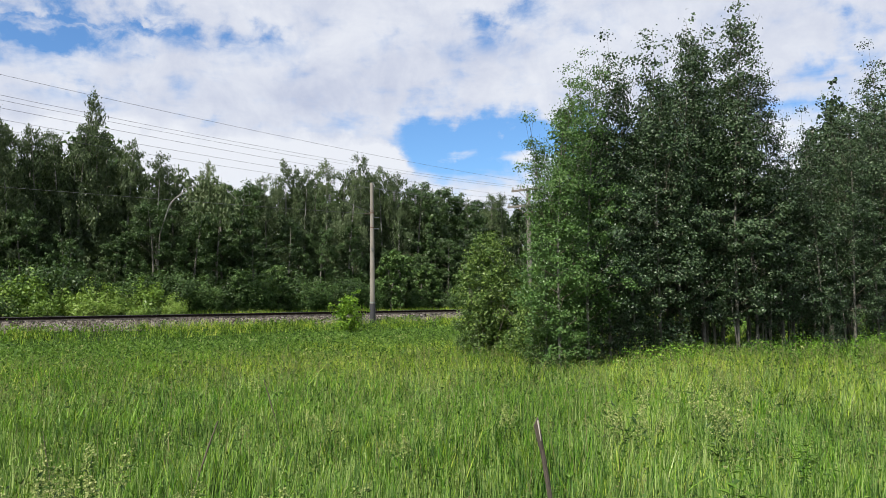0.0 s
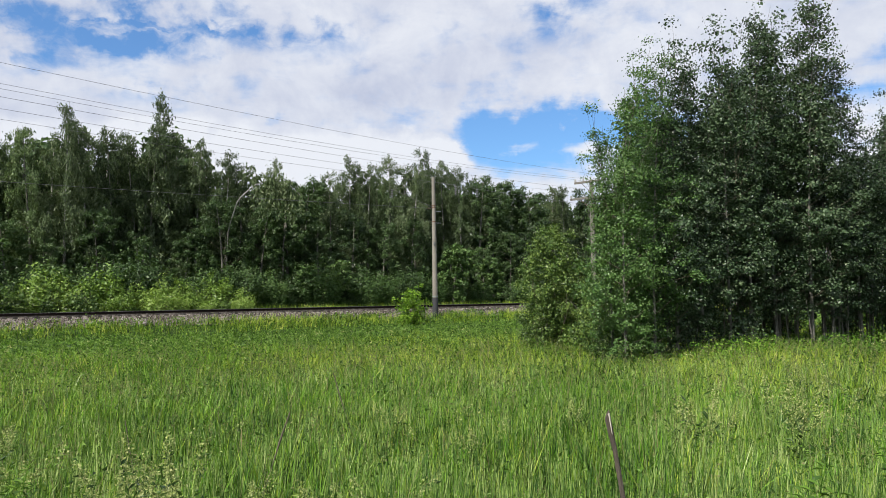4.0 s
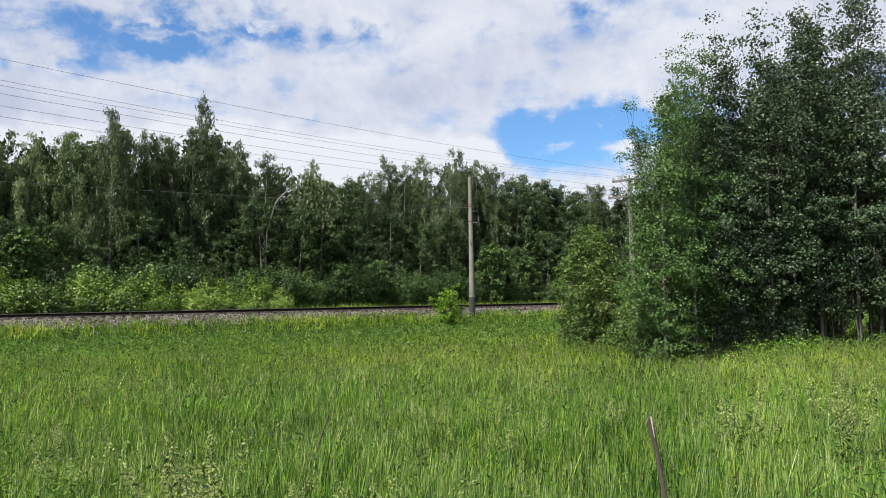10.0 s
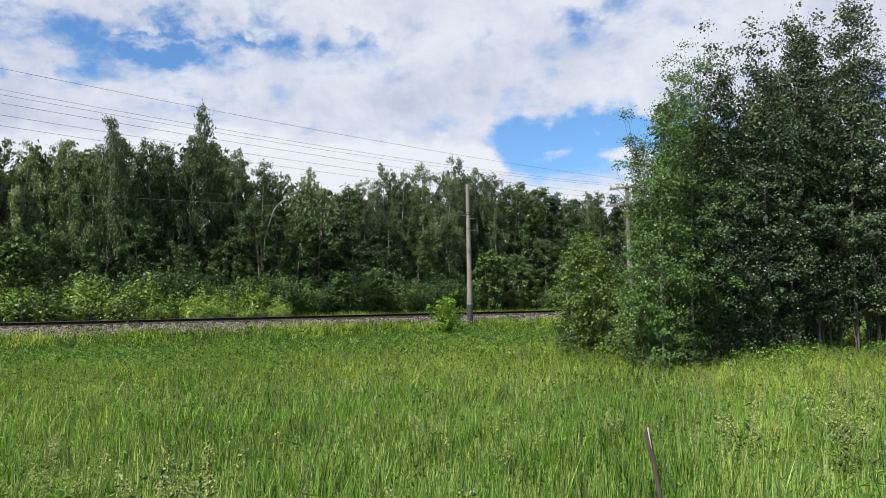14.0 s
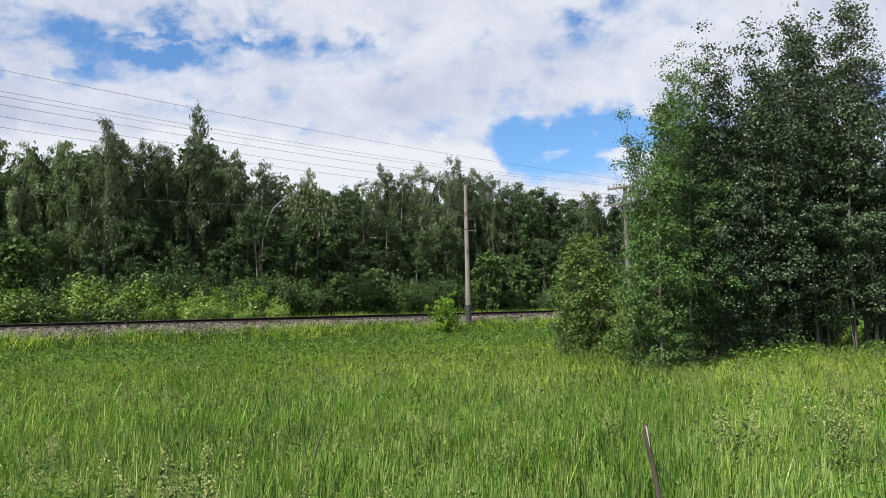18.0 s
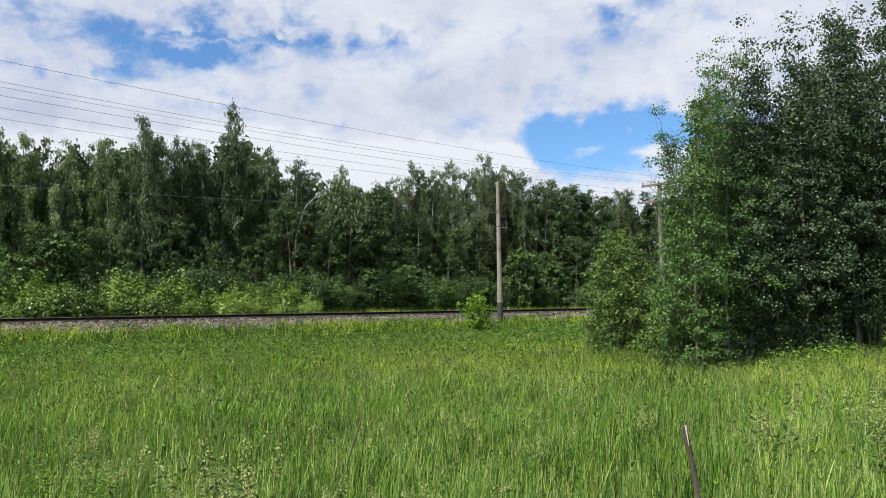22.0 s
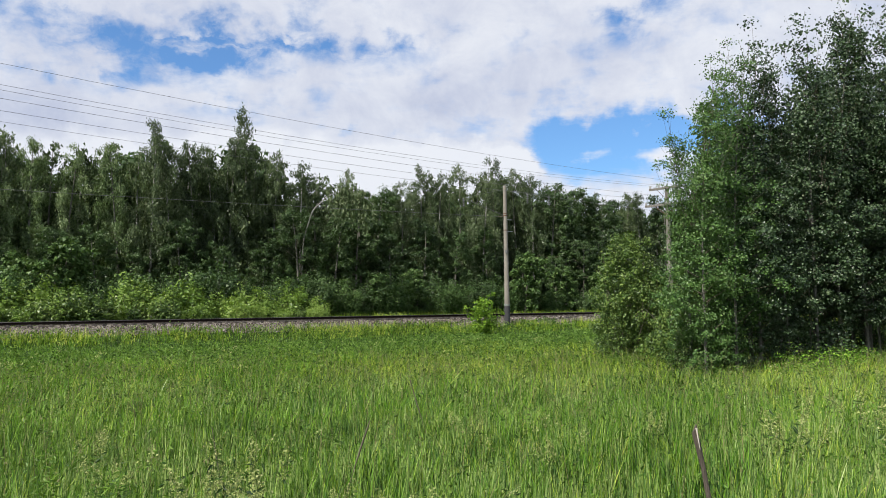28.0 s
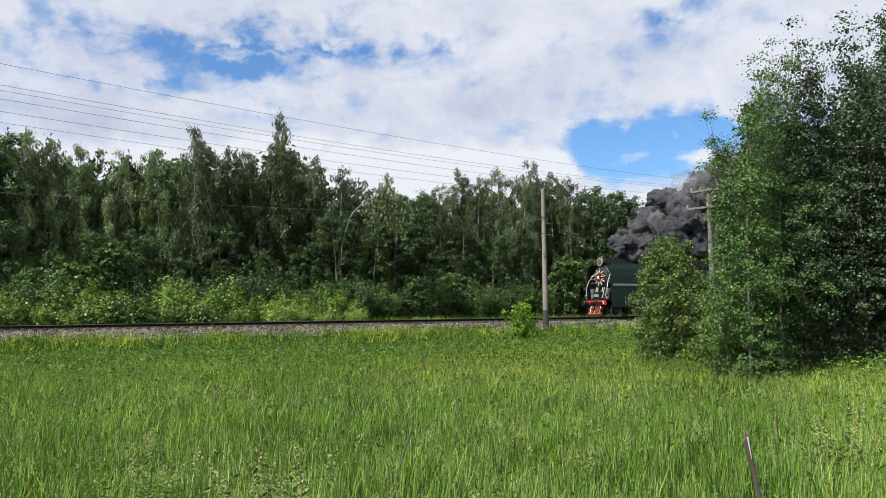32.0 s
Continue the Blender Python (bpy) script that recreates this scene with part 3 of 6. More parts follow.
def build_track():
    track = tagged(new("railway_track"), "single railway track with dark steel rails on timber sleepers", "railway track", kind="structure")
    m = Matrix.Translation((*NOSE, 0)) @ Matrix.Rotation(math.atan2(ALONG[1], ALONG[0]), 4, "Z")
    track.matrix_world = m
    prof = rail_profile()
    for y in (-0.797, 0.797):
        xs = np.linspace(-130, 440, 58)
        V = np.array([(x, y + a, RAIL_Z - 0.18 + b) for x in xs for a, b in prof])
        k = len(prof)
        F = np.array([(i * k + j, i * k + (j + 1) % k, (i + 1) * k + (j + 1) % k, (i + 1) * k + j) for i in range(len(xs) - 1) for j in range(k)])
        me = mesh_of("rail", V, F, M_rail)
        me.materials.append(M_railtop)
        top = np.array([j in (6, 7, 8) for i in range(len(xs) - 1) for j in range(k)], dtype=np.int32)
        me.polygons.foreach_set("material_index", top)
        part("rail", me, M_rail, track)
    bm = bmesh.new()
    box(bm, -0.12, 0.12, -1.36, 1.36, -0.17, 0.0, 0.015)
    for y in (-0.797, 0.797):
        box(bm, -0.09, 0.09, y - 0.17, y + 0.17, 0.002, 0.017)
        for dy in (-0.12, 0.12):
            box(bm, -0.05, 0.05, y + dy - 0.02, y + dy + 0.02, 0.017, 0.05)
    me = bpy.data.meshes.new("sleeper")
    bm.to_mesh(me)
    bm.free()
    me.materials.append(M_sleeper)
    rng = random.Random(5)
    for i in range(-110, 170):
        ob = part("sleeper", me, M_sleeper, track)
        ob.matrix_basis = pose(i * 0.545, rng.uniform(-0.03, 0.03), RAIL_Z - 0.198 + rng.uniform(-0.006, 0.0), 0, 0, rng.uniform(-1.2, 1.2))
    # the sleepers further up the line, out of reach of the eye
    bx = np.array([(x, y, z) for x in (-0.12, 0.12) for y in (-1.36, 1.36) for z in (-0.17, 0.0)])
    bf = np.array([(0, 1, 3, 2), (4, 6, 7, 5), (0, 4, 5, 1), (2, 3, 7, 6), (1, 5, 7, 3), (0, 2, 6, 4)])
    far = cat([(bx + (i * 0.545, 0, RAIL_Z - 0.2), bf) for i in list(range(-230, -110)) + list(range(170, 780))])
    tagged(part("far_sleepers", mesh_of("far_sleepers", *far, M_sleeper), M_sleeper, track), kind="stuff")


build_ground()
build_ballast()
build_track()

# ---------------------------------------------------------------- trees


def branch_line(rng, start, way, length, steps, lift):
    """A limb that bends up (lift above 0) or droops on its way out."""
    p, w = np.array(start, float), np.array(way, float)
    out = [p.copy()]
    for _ in range(steps):
        w = w + rng.normal(0, 0.10, 3) + (0, 0, lift)
        w /= np.linalg.norm(w)
        p = p + w * length / steps
        out.append(p.copy())
    return np.array(out)


def trunk_line(rng, h, wobble, n=9, lean=0.0):
    z = np.linspace(-0.15, h, n)
    t = np.clip(z / h, 0, 1)
    a, b = rng.uniform(0, 6.28, 2)
    k = rng.uniform(0, 6.28)
    x = wobble * t * np.sin(2.2 * t + a) - wobble * t * math.sin(a) + lean * h * t ** 1.5 * math.cos(k)
    y = wobble * t * np.sin(1.9 * t + b) - wobble * t * math.sin(b) + lean * h * t ** 1.5 * math.sin(k)
    return np.stack([x, y, z], 1)


def along_line(line, t):
    t = np.clip(np.asarray(t, float), 0, 1) * (len(line) - 1)
    i = np.minimum(t.astype(int), len(line) - 2)
    f = (t - i)[..., None]
    return line[i] * (1 - f) + line[i + 1] * f


def tree(name, label, category, group, crown, limbs, trunk, barks, leaf, main=0):
    """One tree: an Empty at its foot with trunk, the main limbs one by one, the fine branchwork and the crown."""
    ob = thing(name, label, category, group)
    part("trunk", mesh_of("trunk", *trunk, barks[0], True), None, ob)
    for lm in limbs[:main]:
        part("limb", mesh_of("limb", *lm, barks[1], True), None, ob)
    if limbs[main:]:
        tagged(part("branchwork", mesh_of("branchwork", *cat(limbs[main:]), barks[1], True), None, ob), kind="stuff")
    part("crown", mesh_of("crown", *crown, leaf), None, ob)
    return ob


def aspen(seed, h, R, low, leaves, leaf_size=0.075, mat=None, dense_top=False, label="", name="aspen_tree", main=7):
    """A slim young aspen: many rising limbs, round leaves, thin shoots at the top."""
    rng = np.random.default_rng(seed)
    tl = trunk_line(rng, h, 0.25)
    r0 = 0.0056 * h + 0.004
    trunk = tube(tl, r0 * (1 - np.linspace(0, 1, len(tl)) * 0.93), 7)
    limbs, pts = [], []
    n = int(6.4 * h)
    total = 0.0
    store, leans = [], []
    for i in range(n):
        t = low + (0.985 - low) * (i + rng.uniform(0, 1)) / n
        prof = min(1.0, 0.35 + (t - low) / 0.22) * (1.04 - t) ** 0.86
        L = R * prof * rng.uniform(0.5, 1.3) + 0.12
        a = i * 2.39996 + rng.normal(0, 0.4)
        rise = rng.uniform(0.25, 0.7) + 0.9 * max(0, t - 0.6)
        way = np.array((math.cos(a), math.sin(a), rise))
        ln = branch_line(rng, along_line(tl, (t * h + 0.15) / (h + 0.15)), way / np.linalg.norm(way), L, 4, 0.10)
        limbs.append(tube(ln, np.linspace(0.004 + 0.012 * (1 - t), 0.002, 5), 4))
        thin = 1.0 if t < 0.6 else 1.0 - (0.5 if dense_top else 0.72) * (t - 0.6) / 0.4
        store.append((ln, L, thin))
        total += (L + 0.15) * thin
    for i in range(20):
        a, t = rng.uniform(0, 6.28), rng.uniform(0.5, 0.97)
        way = np.array((0.26 * math.cos(a), 0.26 * math.sin(a), 1.0))
        ln = branch_line(rng, along_line(tl, t) + (0.5 * R * (1 - t) * math.cos(a), 0.5 * R * (1 - t) * math.sin(a), 0), way, rng.uniform(0.8, 2.1) * (1.1 - 0.35 * t), 4, 0.08)
        limbs.append(tube(ln, np.linspace(0.007, 0.002, 5), 4))
        store.append((ln, 0.8, 0.34))
        total += 0.32
    for ln, L, thin in store:
        k = max(4, int(leaves * (L + 0.15) * thin / total))
        # sprays: leaves sit in tufts along the limb
        tufts = max(2, int(k / 46))
        tc = along_line(ln, rng.uniform(0.18, 1.0, tufts) ** 0.7) + rng.normal(0, 0.05 + 0.13 * L * thin, (tufts, 3))
        which = rng.integers(0, tufts, k)
        d = rng.normal(0, 1, (k, 3))
        side = (tc[which] - along_line(tl, np.clip(tc[which][:, 2] / h, 0, 1))) * (1, 1, 0)
        side /= np.linalg.norm(side, axis=1)[:, None] + 0.2
        pts.append(tc[which] + d * (0.095 + 0.03 * (thin < 1)) * (1, 1, 0.6))
        leans.append(0.35 * d + 0.8 * side)
    P, lean = np.concatenate(pts), np.concatenate(leans)
    keep = P[:, 2] > 0.12
    P, lean = P[keep], lean[keep]
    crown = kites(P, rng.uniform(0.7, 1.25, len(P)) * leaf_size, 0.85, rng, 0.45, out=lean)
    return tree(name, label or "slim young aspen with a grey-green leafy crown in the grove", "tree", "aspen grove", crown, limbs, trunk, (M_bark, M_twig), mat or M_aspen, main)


def sapling(seed, h):
    """A bare young stem with a few dead side twigs."""
    rng = np.random.default_rng(seed)
    tl = trunk_line(rng, h, 0.18, 8, 0.04)
    twigs = []
    for t in rng.uniform(0.2, 0.95, 9):
        a = rng.uniform(0, 6.28)
        twigs.append(tube(branch_line(rng, along_line(tl, t), (0.8 * math.cos(a), 0.8 * math.sin(a), 0.5), rng.uniform(0.25, 0.6), 3, 0.1), np.linspace(0.006, 0.002, 4), 4))
    ob = thing("sapling", "thin bare grey stem of a young aspen in the grove", "young tree", "saplings in the grove")
    part("trunk", mesh_of("trunk", *tube(tl, 0.021 * (1 - np.linspace(0, 1, len(tl)) * 0.75), 7), M_bark, True), None, ob)
    tagged(part("branchwork", mesh_of("branchwork", *cat(twigs), M_twig, True), None, ob), kind="stuff")
    return ob


def birch(seed, h, R, leaves, size, label, limb_count=64, spire=0.0, mat=None):
    """A tall birch: pale trunk, rising limbs, clumps of leaves that hang in curtains, a ragged pointed top."""
    rng = np.random.default_rng(seed)
    tl = trunk_line(rng, h, 0.6, 12)
    trunk = tube(tl, (0.011 * h) * (1 - np.linspace(0, 1, len(tl)) * 0.95), 7)
    limbs, tops, falls, sides = [], [], [], []
    for i in range(limb_count):
        t = 0.05 + 0.95 * ((i + rng.uniform(0, 1)) / limb_count) ** 0.85
        prof = min(1.0, 0.6 + (t - 0.05) / 0.3) * (1.02 - t) ** (0.40 + 0.30 * spire)
        L = R * prof * rng.uniform(0.3, 1.38) + 0.15
        a = i * 2.39996 + rng.normal(0, 0.5)
        way = np.array((math.cos(a), math.sin(a), rng.uniform(0.6, 1.3) + 0.5 * t))
        ln = branch_line(rng, along_line(tl, t * 0.97), way / np.linalg.norm(way), L * 1.1, 6, -0.24)
        limbs.append(tube(ln, np.linspace(0.02 + 0.04 * (1 - t), 0.006, 7), 3))
        k = 6 + int(11 * L)
        for f in rng.uniform(0.38, 1.0, k):
            tops.append(along_line(ln, f) + rng.normal(0, 0.13, 3))
            falls.append(rng.uniform(0.15, 0.45) + rng.exponential(0.55) * min(1.0, (1.05 - t) * 2.5))
            sides.append((math.cos(a), math.sin(a), 0.25))
    T, D, A = np.array(tops), np.array(falls), np.array(sides)
    which = rng.choice(len(T), leaves, p=(D + 0.25) / (D + 0.25).sum())
    q = rng.uniform(0, 1, leaves)
    wide = 0.15 - 0.07 * q
    P = T[which] + rng.normal(0, 1, (leaves, 3)) * wide[:, None] - np.stack([0 * q, 0 * q, q * D[which]], 1)
    crown = leaflets(P, 0.7 * A[which], rng.uniform(0.6, 1.35, leaves) * size, 0.5, rng, 0.6, 0.35, 0.6)
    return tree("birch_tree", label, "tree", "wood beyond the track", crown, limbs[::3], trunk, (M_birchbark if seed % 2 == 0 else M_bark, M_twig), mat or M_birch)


def broadleaf(seed, h, R, leaves, size, label, mat=None, low=0.1, name="broadleaf_tree", group="wood beyond the track", clump=0.42):
    """A round-headed tree: leaves in clumps at the limbs' ends."""
    rng = np.random.default_rng(seed)
    tl = trunk_line(rng, h * 0.92, 0.5, 9)
    trunk = tube(tl, (0.013 * h + 0.02) * (1 - np.linspace(0, 1, len(tl)) * 0.93), 7)
    limbs, centres = [], []
    n = 46
    for i in range(n):
        t = low + (0.97 - low) * (i + rng.uniform(0, 1)) / n
        prof = math.sqrt(max(0.03, 1 - ((t - 0.45) / 0.58) ** 2))
        L = R * prof * rng.uniform(0.65, 1.12)
        a = i * 2.39996 + rng.normal(0, 0.4)
        way = np.array((math.cos(a), math.sin(a), rng.uniform(0.15, 0.8)))
        ln = branch_line(rng, along_line(tl, t), way / np.linalg.norm(way), L, 4, 0.03)
        limbs.append(tube(ln, np.linspace(0.02 + 0.03 * (1 - t), 0.006, 5), 3))
        for f in rng.uniform(0.5, 1.0, 3):
            centres.append(along_line(ln, f) + rng.normal(0, 0.2, 3))
    C = np.array(centres)
    which = rng.integers(0, len(C), leaves)
    off = rng.normal(0, 1, (leaves, 3))
    off /= np.linalg.norm(off, axis=1)[:, None]
    big = rng.uniform(0.6, 1.5, len(C))[which][:, None]
    P = C[which] + off * (clump * big * (0.55 + 0.45 * R / 3) * rng.uniform(0.3, 1.12, (leaves, 1))) * (1, 1, 0.72)
    keep = P[:, 2] > 0.15
    P, off = P[keep], off[keep]
    crown = leaflets(P, 1.0 * off, rng.uniform(0.6, 1.3, len(P)) * size, 0.95, rng, 0.5, 0.4)
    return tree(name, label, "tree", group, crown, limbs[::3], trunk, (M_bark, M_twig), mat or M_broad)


def shrub(seed, h, R, leaves, size, label, mat, name="shrub", group="", category="shrub", tight=1.0, far=False, peak=0.25):
    """Many stems from one root, leafy to the ground."""
    rng = np.random.default_rng(seed)
    limbs, centres = [], []
    for i in range(22):
        a, q = i * 2.39996, math.sqrt((i + 0.5) / 22)
        way = np.array((math.cos(a) * q * R / h * 1.2, math.sin(a) * q * R / h * 1.2, 1.0))
        ln = branch_line(rng, (0.1 * math.cos(a), 0.1 * math.sin(a), -0.1), way / np.linalg.norm(way), h * rng.uniform(0.78, 1.04) * (1 - peak * q), 5, 0.02)
        limbs.append(tube(ln, np.linspace(0.02, 0.004, 6), 3))
        for f in rng.uniform(0.12, 1.0, 9):
            centres.append(along_line(ln, f) + rng.normal(0, (0.08 + 0.07 * R) * (1.5 - 0.5 * tight), 3))
    trunk = limbs.pop(0)
    C = np.array(centres)
    which = rng.integers(0, len(C), leaves)
    off = rng.normal(0, 1, (leaves, 3))
    P = C[which] + off * (0.11 + 0.05 * R) * tight * (1, 1, 0.9)
    side = C[which] * (1, 1, 0.4)
    side /= np.linalg.norm(side, axis=1)[:, None] + 0.2
    keep = P[:, 2] > 0.05
    P, lean = P[keep], (0.45 * off + 0.6 * side)[keep]
    if far:
        crown = leaflets(P, lean, rng.uniform(0.6, 1.3, len(P)) * size, 0.9, rng, 0.6, 0.4)
    else:
        crown = kites(P, rng.uniform(0.6, 1.3, len(P)) * size, 0.7, rng, 0.4, out=lean)
    return tree(name, label, category, group, crown, limbs[::2], trunk, (M_bark, M_twig), mat)


def dense_bush(seed, h, R, leaves, size, label, mat, group):
    """A close egg-shaped bush: leafy clumps over a dark core, a few shoots at the top."""
    rng = np.random.default_rng(seed)
    limbs = []
    for i in range(14):
        a = i * 2.39996
        way = np.array((0.30 * math.cos(a), 0.30 * math.sin(a), 1.0))
        limbs.append(tube(branch_line(rng, (0.1 * math.cos(a), 0.1 * math.sin(a), -0.1), way / np.linalg.norm(way), h * rng.uniform(0.6, 0.95), 5, 0.06), np.linspace(0.022, 0.004, 6), 4))
    n = 330
    t = rng.uniform(0.05, 1.0, n)
    lobes = 1.0 + 0.16 * np.sin(5.1 * t + seed) + 0.10 * rng.normal(size=n)
    r = R * lobes * np.where(t < 0.35, 0.70 + 0.30 * t / 0.35, np.sqrt(np.clip(1.02 - ((t - 0.35) / 0.66) ** 2, 0.02, 1)))
    a, q = rng.uniform(0, 2 * math.pi, n), np.sqrt(rng.uniform(0.12, 1.0, n))
    C = np.stack([r * q * np.cos(a), r * q * np.sin(a), h * t * (1 + 0.05 * rng.normal(size=n))], 1)
    S = rng.uniform(0.10, 0.22, n)
    which = rng.choice(n, leaves, p=S ** 2 / (S ** 2).sum())
    d = rng.normal(0, 1, (leaves, 3))
    d /= np.linalg.norm(d, axis=1)[:, None]
    P = C[which] + d * S[which][:, None] * rng.uniform(0.4, 1.2, (leaves, 1)) * (1, 1, 0.85)
    out = C[which] * (1, 1, 0)
    out /= np.linalg.norm(out, axis=1)[:, None] + 0.3
    keep = P[:, 2] > 0.05
    crown = kites(P[keep], rng.uniform(0.6, 1.3, keep.sum()) * size, 0.72, rng, 0.45, out=(0.8 * d + 0.5 * out)[keep])
    return tree("bush", label, "bush", group, crown, limbs[1:], limbs[0], (M_bark, M_twig), mat)


def plant(ob, first, x, y, turn, scale=1.0, sink=0.0, tall=1.0):
    """Sets a tree's copy on the ground; the first use moves the tree itself."""
    m = Matrix.Translation((x, y, float(ground_z(x, y)) - sink)) @ Matrix.Rotation(turn, 4, "Z") @ Matrix.Diagonal((scale, scale, scale * tall, 1))
    if first:
        ob.matrix_basis = m
        return ob
    return copy_thing_at(ob, m)


def copy_thing_at(ob, m):
    kept = ob.matrix_basis.copy()
    ob.matrix_basis = Matrix.Identity(4)
    made = copy_thing(ob, m)
    ob.matrix_basis = kept
    return made


class Nursery:
    """Variants of one kind of tree, planted in turn."""

    def __init__(self, variants, heights):
        self.variants, self.heights, self.used, self.k = variants, heights, set(), 0

    def put(self, x, y, height, rng, which=None, label="", tall=1.0):
        i = self.k % len(self.variants) if which is None else which
        self.k += 1
        first = i not in self.used
        self.used.add(i)
        ob = plant(self.variants[i], first, x, y, rng.uniform(0, 6.28), height / self.heights[i] / tall, 0.0, tall)
        if label:
            tagged(ob, label)
        return ob


def build_wood():
    """The wood beyond the track: its skyline of birches, the round trees between, and the shrubs along its foot."""
    rng = random.Random(11)
    L1, L2 = "tall birch with hanging grey-green sprays beyond the track", "round-headed dark green tree in the wood beyond the track"
    birches = Nursery([birch(40 + i, 17, R, 17000, 0.19, L1, 50, sp) for i, (R, sp) in enumerate(((3.0, 0.2), (3.5, 0.0), (2.7, 0.5), (3.3, 0.1), (2.5, 0.3)))], [17.1] * 5)
    lit_birches = Nursery([birch(41 + 8 * i, 17, R, 17000, 0.19, "tall birch beyond the track, hanging sprays coloured paler as if sunlit", 50, sp, M_birch_lit) for i, (R, sp) in enumerate(((3.2, 0.2), (2.8, 0.4)))], [17.1] * 2)
    spires = Nursery([birch(52, 17, 2.6, 17000, 0.19, L1, 60, 0.5), birch(54, 17, 2.2, 15000, 0.19, L1, 56, 0.6)], [17.1] * 2)
    rounds = Nursery([broadleaf(60 + i, 12, R, 12500, 0.17, L2) for i, R in enumerate((3.3, 2.8, 3.6))], [12.0] * 3)
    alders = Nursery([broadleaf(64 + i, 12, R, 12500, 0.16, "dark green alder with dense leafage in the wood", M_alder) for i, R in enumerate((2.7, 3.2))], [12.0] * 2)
    back = Nursery([birch(47, 17, 3.2, 3400, 0.46, L1, 34), broadleaf(67, 16, 4.2, 3200, 0.50, L2, clump=0.8), broadleaf(68, 15, 4.6, 3200, 0.50, L2, clump=0.8)], [17.2, 16.0, 15.0])
    mid = Nursery([birch(45, 17, 3.5, 6000, 0.32, L1, 40, 0.2), birch(46, 17, 3.1, 6000, 0.32, L1, 40, 0.4)], [17.2] * 2)
    # bearing, elevation of the top, kind
    skyline = [(-39, 12.4, 0), (-37, 12.1, 1), (-35.0, 12.6, 0), (-33.2, 12.0, 0), (-31.1, 12.1, 0), (-29.1, 11.6, 0), (-27.2, 11.9, 0), (-25.6, 11.8, 0),
               (-23.65, 13.7, 2), (-22.4, 12.8, 0), (-20.6, 12.1, 0), (-19.2, 12.2, 0), (-18.3, 12.7, 0), (-16.9, 15.1, 2), (-15.3, 11.7, 0), (-13.2, 11.0, 0), (-11.9, 10.2, 0),
               (-10.2, 10.6, 0), (-8.8, 9.4, 1), (-7.5, 9.3, 1), (-5.8, 9.7, 0), (-4.4, 10.8, 0), (-3.0, 10.3, 0), (-1.5, 11.0, 0), (0.2, 10.4, 0), (1.3, 11.4, 0), (2.8, 10.6, 0),
               (4.0, 10.2, 0), (5.2, 9.5, 1), (6.3, 9.4, 1), (7.6, 8.9, 1), (9.2, 8.5, 1), (10.6, 8.4, 0), (11.8, 8.4, 0), (13.5, 8.2, 1), (16, 8.2, 0), (19, 8.0, 1), (22, 8.0, 0), (26, 7.8, 1), (30, 7.5, 0)]
    for az, el, kind in skyline:
        u = rng.uniform(12, 15.5)
        r = reach(az, u)
        x, y = polar(az, r)
        h = 1.6 + r * math.tan(radians(el)) - float(ground_z(x, y))
        # leftmost birches take the leaf colour lightened as if in sun
        (lit_birches if az < -22.6 else birches, alders if az > 4 else rounds, spires)[kind].put(x, y, h, rng, tall=rng.uniform(1.0, 1.15) if kind == 0 else 1.0 if kind == 1 else 1.1)
    for (a0, e0, _), (a1, e1, _) in zip(skyline, skyline[1:]):
        a, e = (a0 + a1) / 2 + rng.uniform(-0.2, 0.2), min(e0, e1) * (rng.uniform(0.97, 1.02) if a0 < -18 else rng.uniform(0.95, 1.01))
        r = reach(a, rng.uniform(14.5, 17))
        x, y = polar(a, r)
        mid.put(x, y, 1.6 + r * math.tan(radians(e)) - float(ground_z(x, y)), rng)
    # the thick of the wood behind
    for az in np.arange(-42, 36, 1.9):
        for u, f in ((18.5, 0.85), (23, 0.87), (29, 0.78)):
            a = az + rng.uniform(-0.9, 0.9)
            el = np.interp(a, [q[0] for q in skyline], [q[1] for q in skyline])
            r = reach(a, u + rng.uniform(-2, 2))
            x, y = polar(a, r)
            back.put(x, y, (1.2 + r * math.tan(radians(el)) * f) * rng.uniform(0.86, 1.0), rng)
    # lower trees at the wood's edge: bearing, beyond the track, elevation of the top
    lower = [(-35.4, 11, 7.0), (-33, 10.5, 5.0), (-29.6, 10, 6.0), (-27, 11, 6.2), (-24.4, 11, 5.0), (-21.6, 11, 6.8), (-18.8, 10.5, 5.2), (-16, 11, 5.6), (-13.4, 10.5, 7.8), (-10.8, 10.5, 7.6),
             (-9.2, 10.5, 8.2), (-6.6, 10.5, 6.2), (-4.2, 11, 7.0), (-1.8, 10.5, 6.0), (0.6, 11, 6.5), (3.2, 9.5, 4.4), (5.6, 10, 4.0), (7.6, 10, 5.2), (9.4, 10, 5.6), (11.2, 9.5, 4.6), (13.5, 10, 5), (17, 10, 5), (21, 10, 5)]
    for az, u, el in lower:
        r = reach(az, u)
        x, y = polar(az, r)
        (alders if az > 6 or -9 < az < -3 else rounds).put(x, y, 1.6 + r * math.tan(radians(el)) - float(ground_z(x, y)), rng, label="bushy dark green tree at the edge of the wood")
    # young full-leaved trees standing out before the wood
    young = Nursery([broadleaf(71 + i, 6, R, 4200, 0.24, "young rounded green tree standing before the wood", M_young, 0.02, clump=0.36) for i, R in enumerate((2.1, 1.9))], [6.0] * 2)
    for az, u, el in ((3.35, 8.0, 4.25), (6.35, 9.0, 3.0), (-29.4, 8.8, 5.3), (-31.5, 9.2, 4.2), (-4.6, 9.0, 3.2), (-7.6, 8.6, 2.6), (8.6, 8.6, 2.6), (-34.5, 9.0, 3.4)):
        r = reach(az, u)
        x, y = polar(az, r)
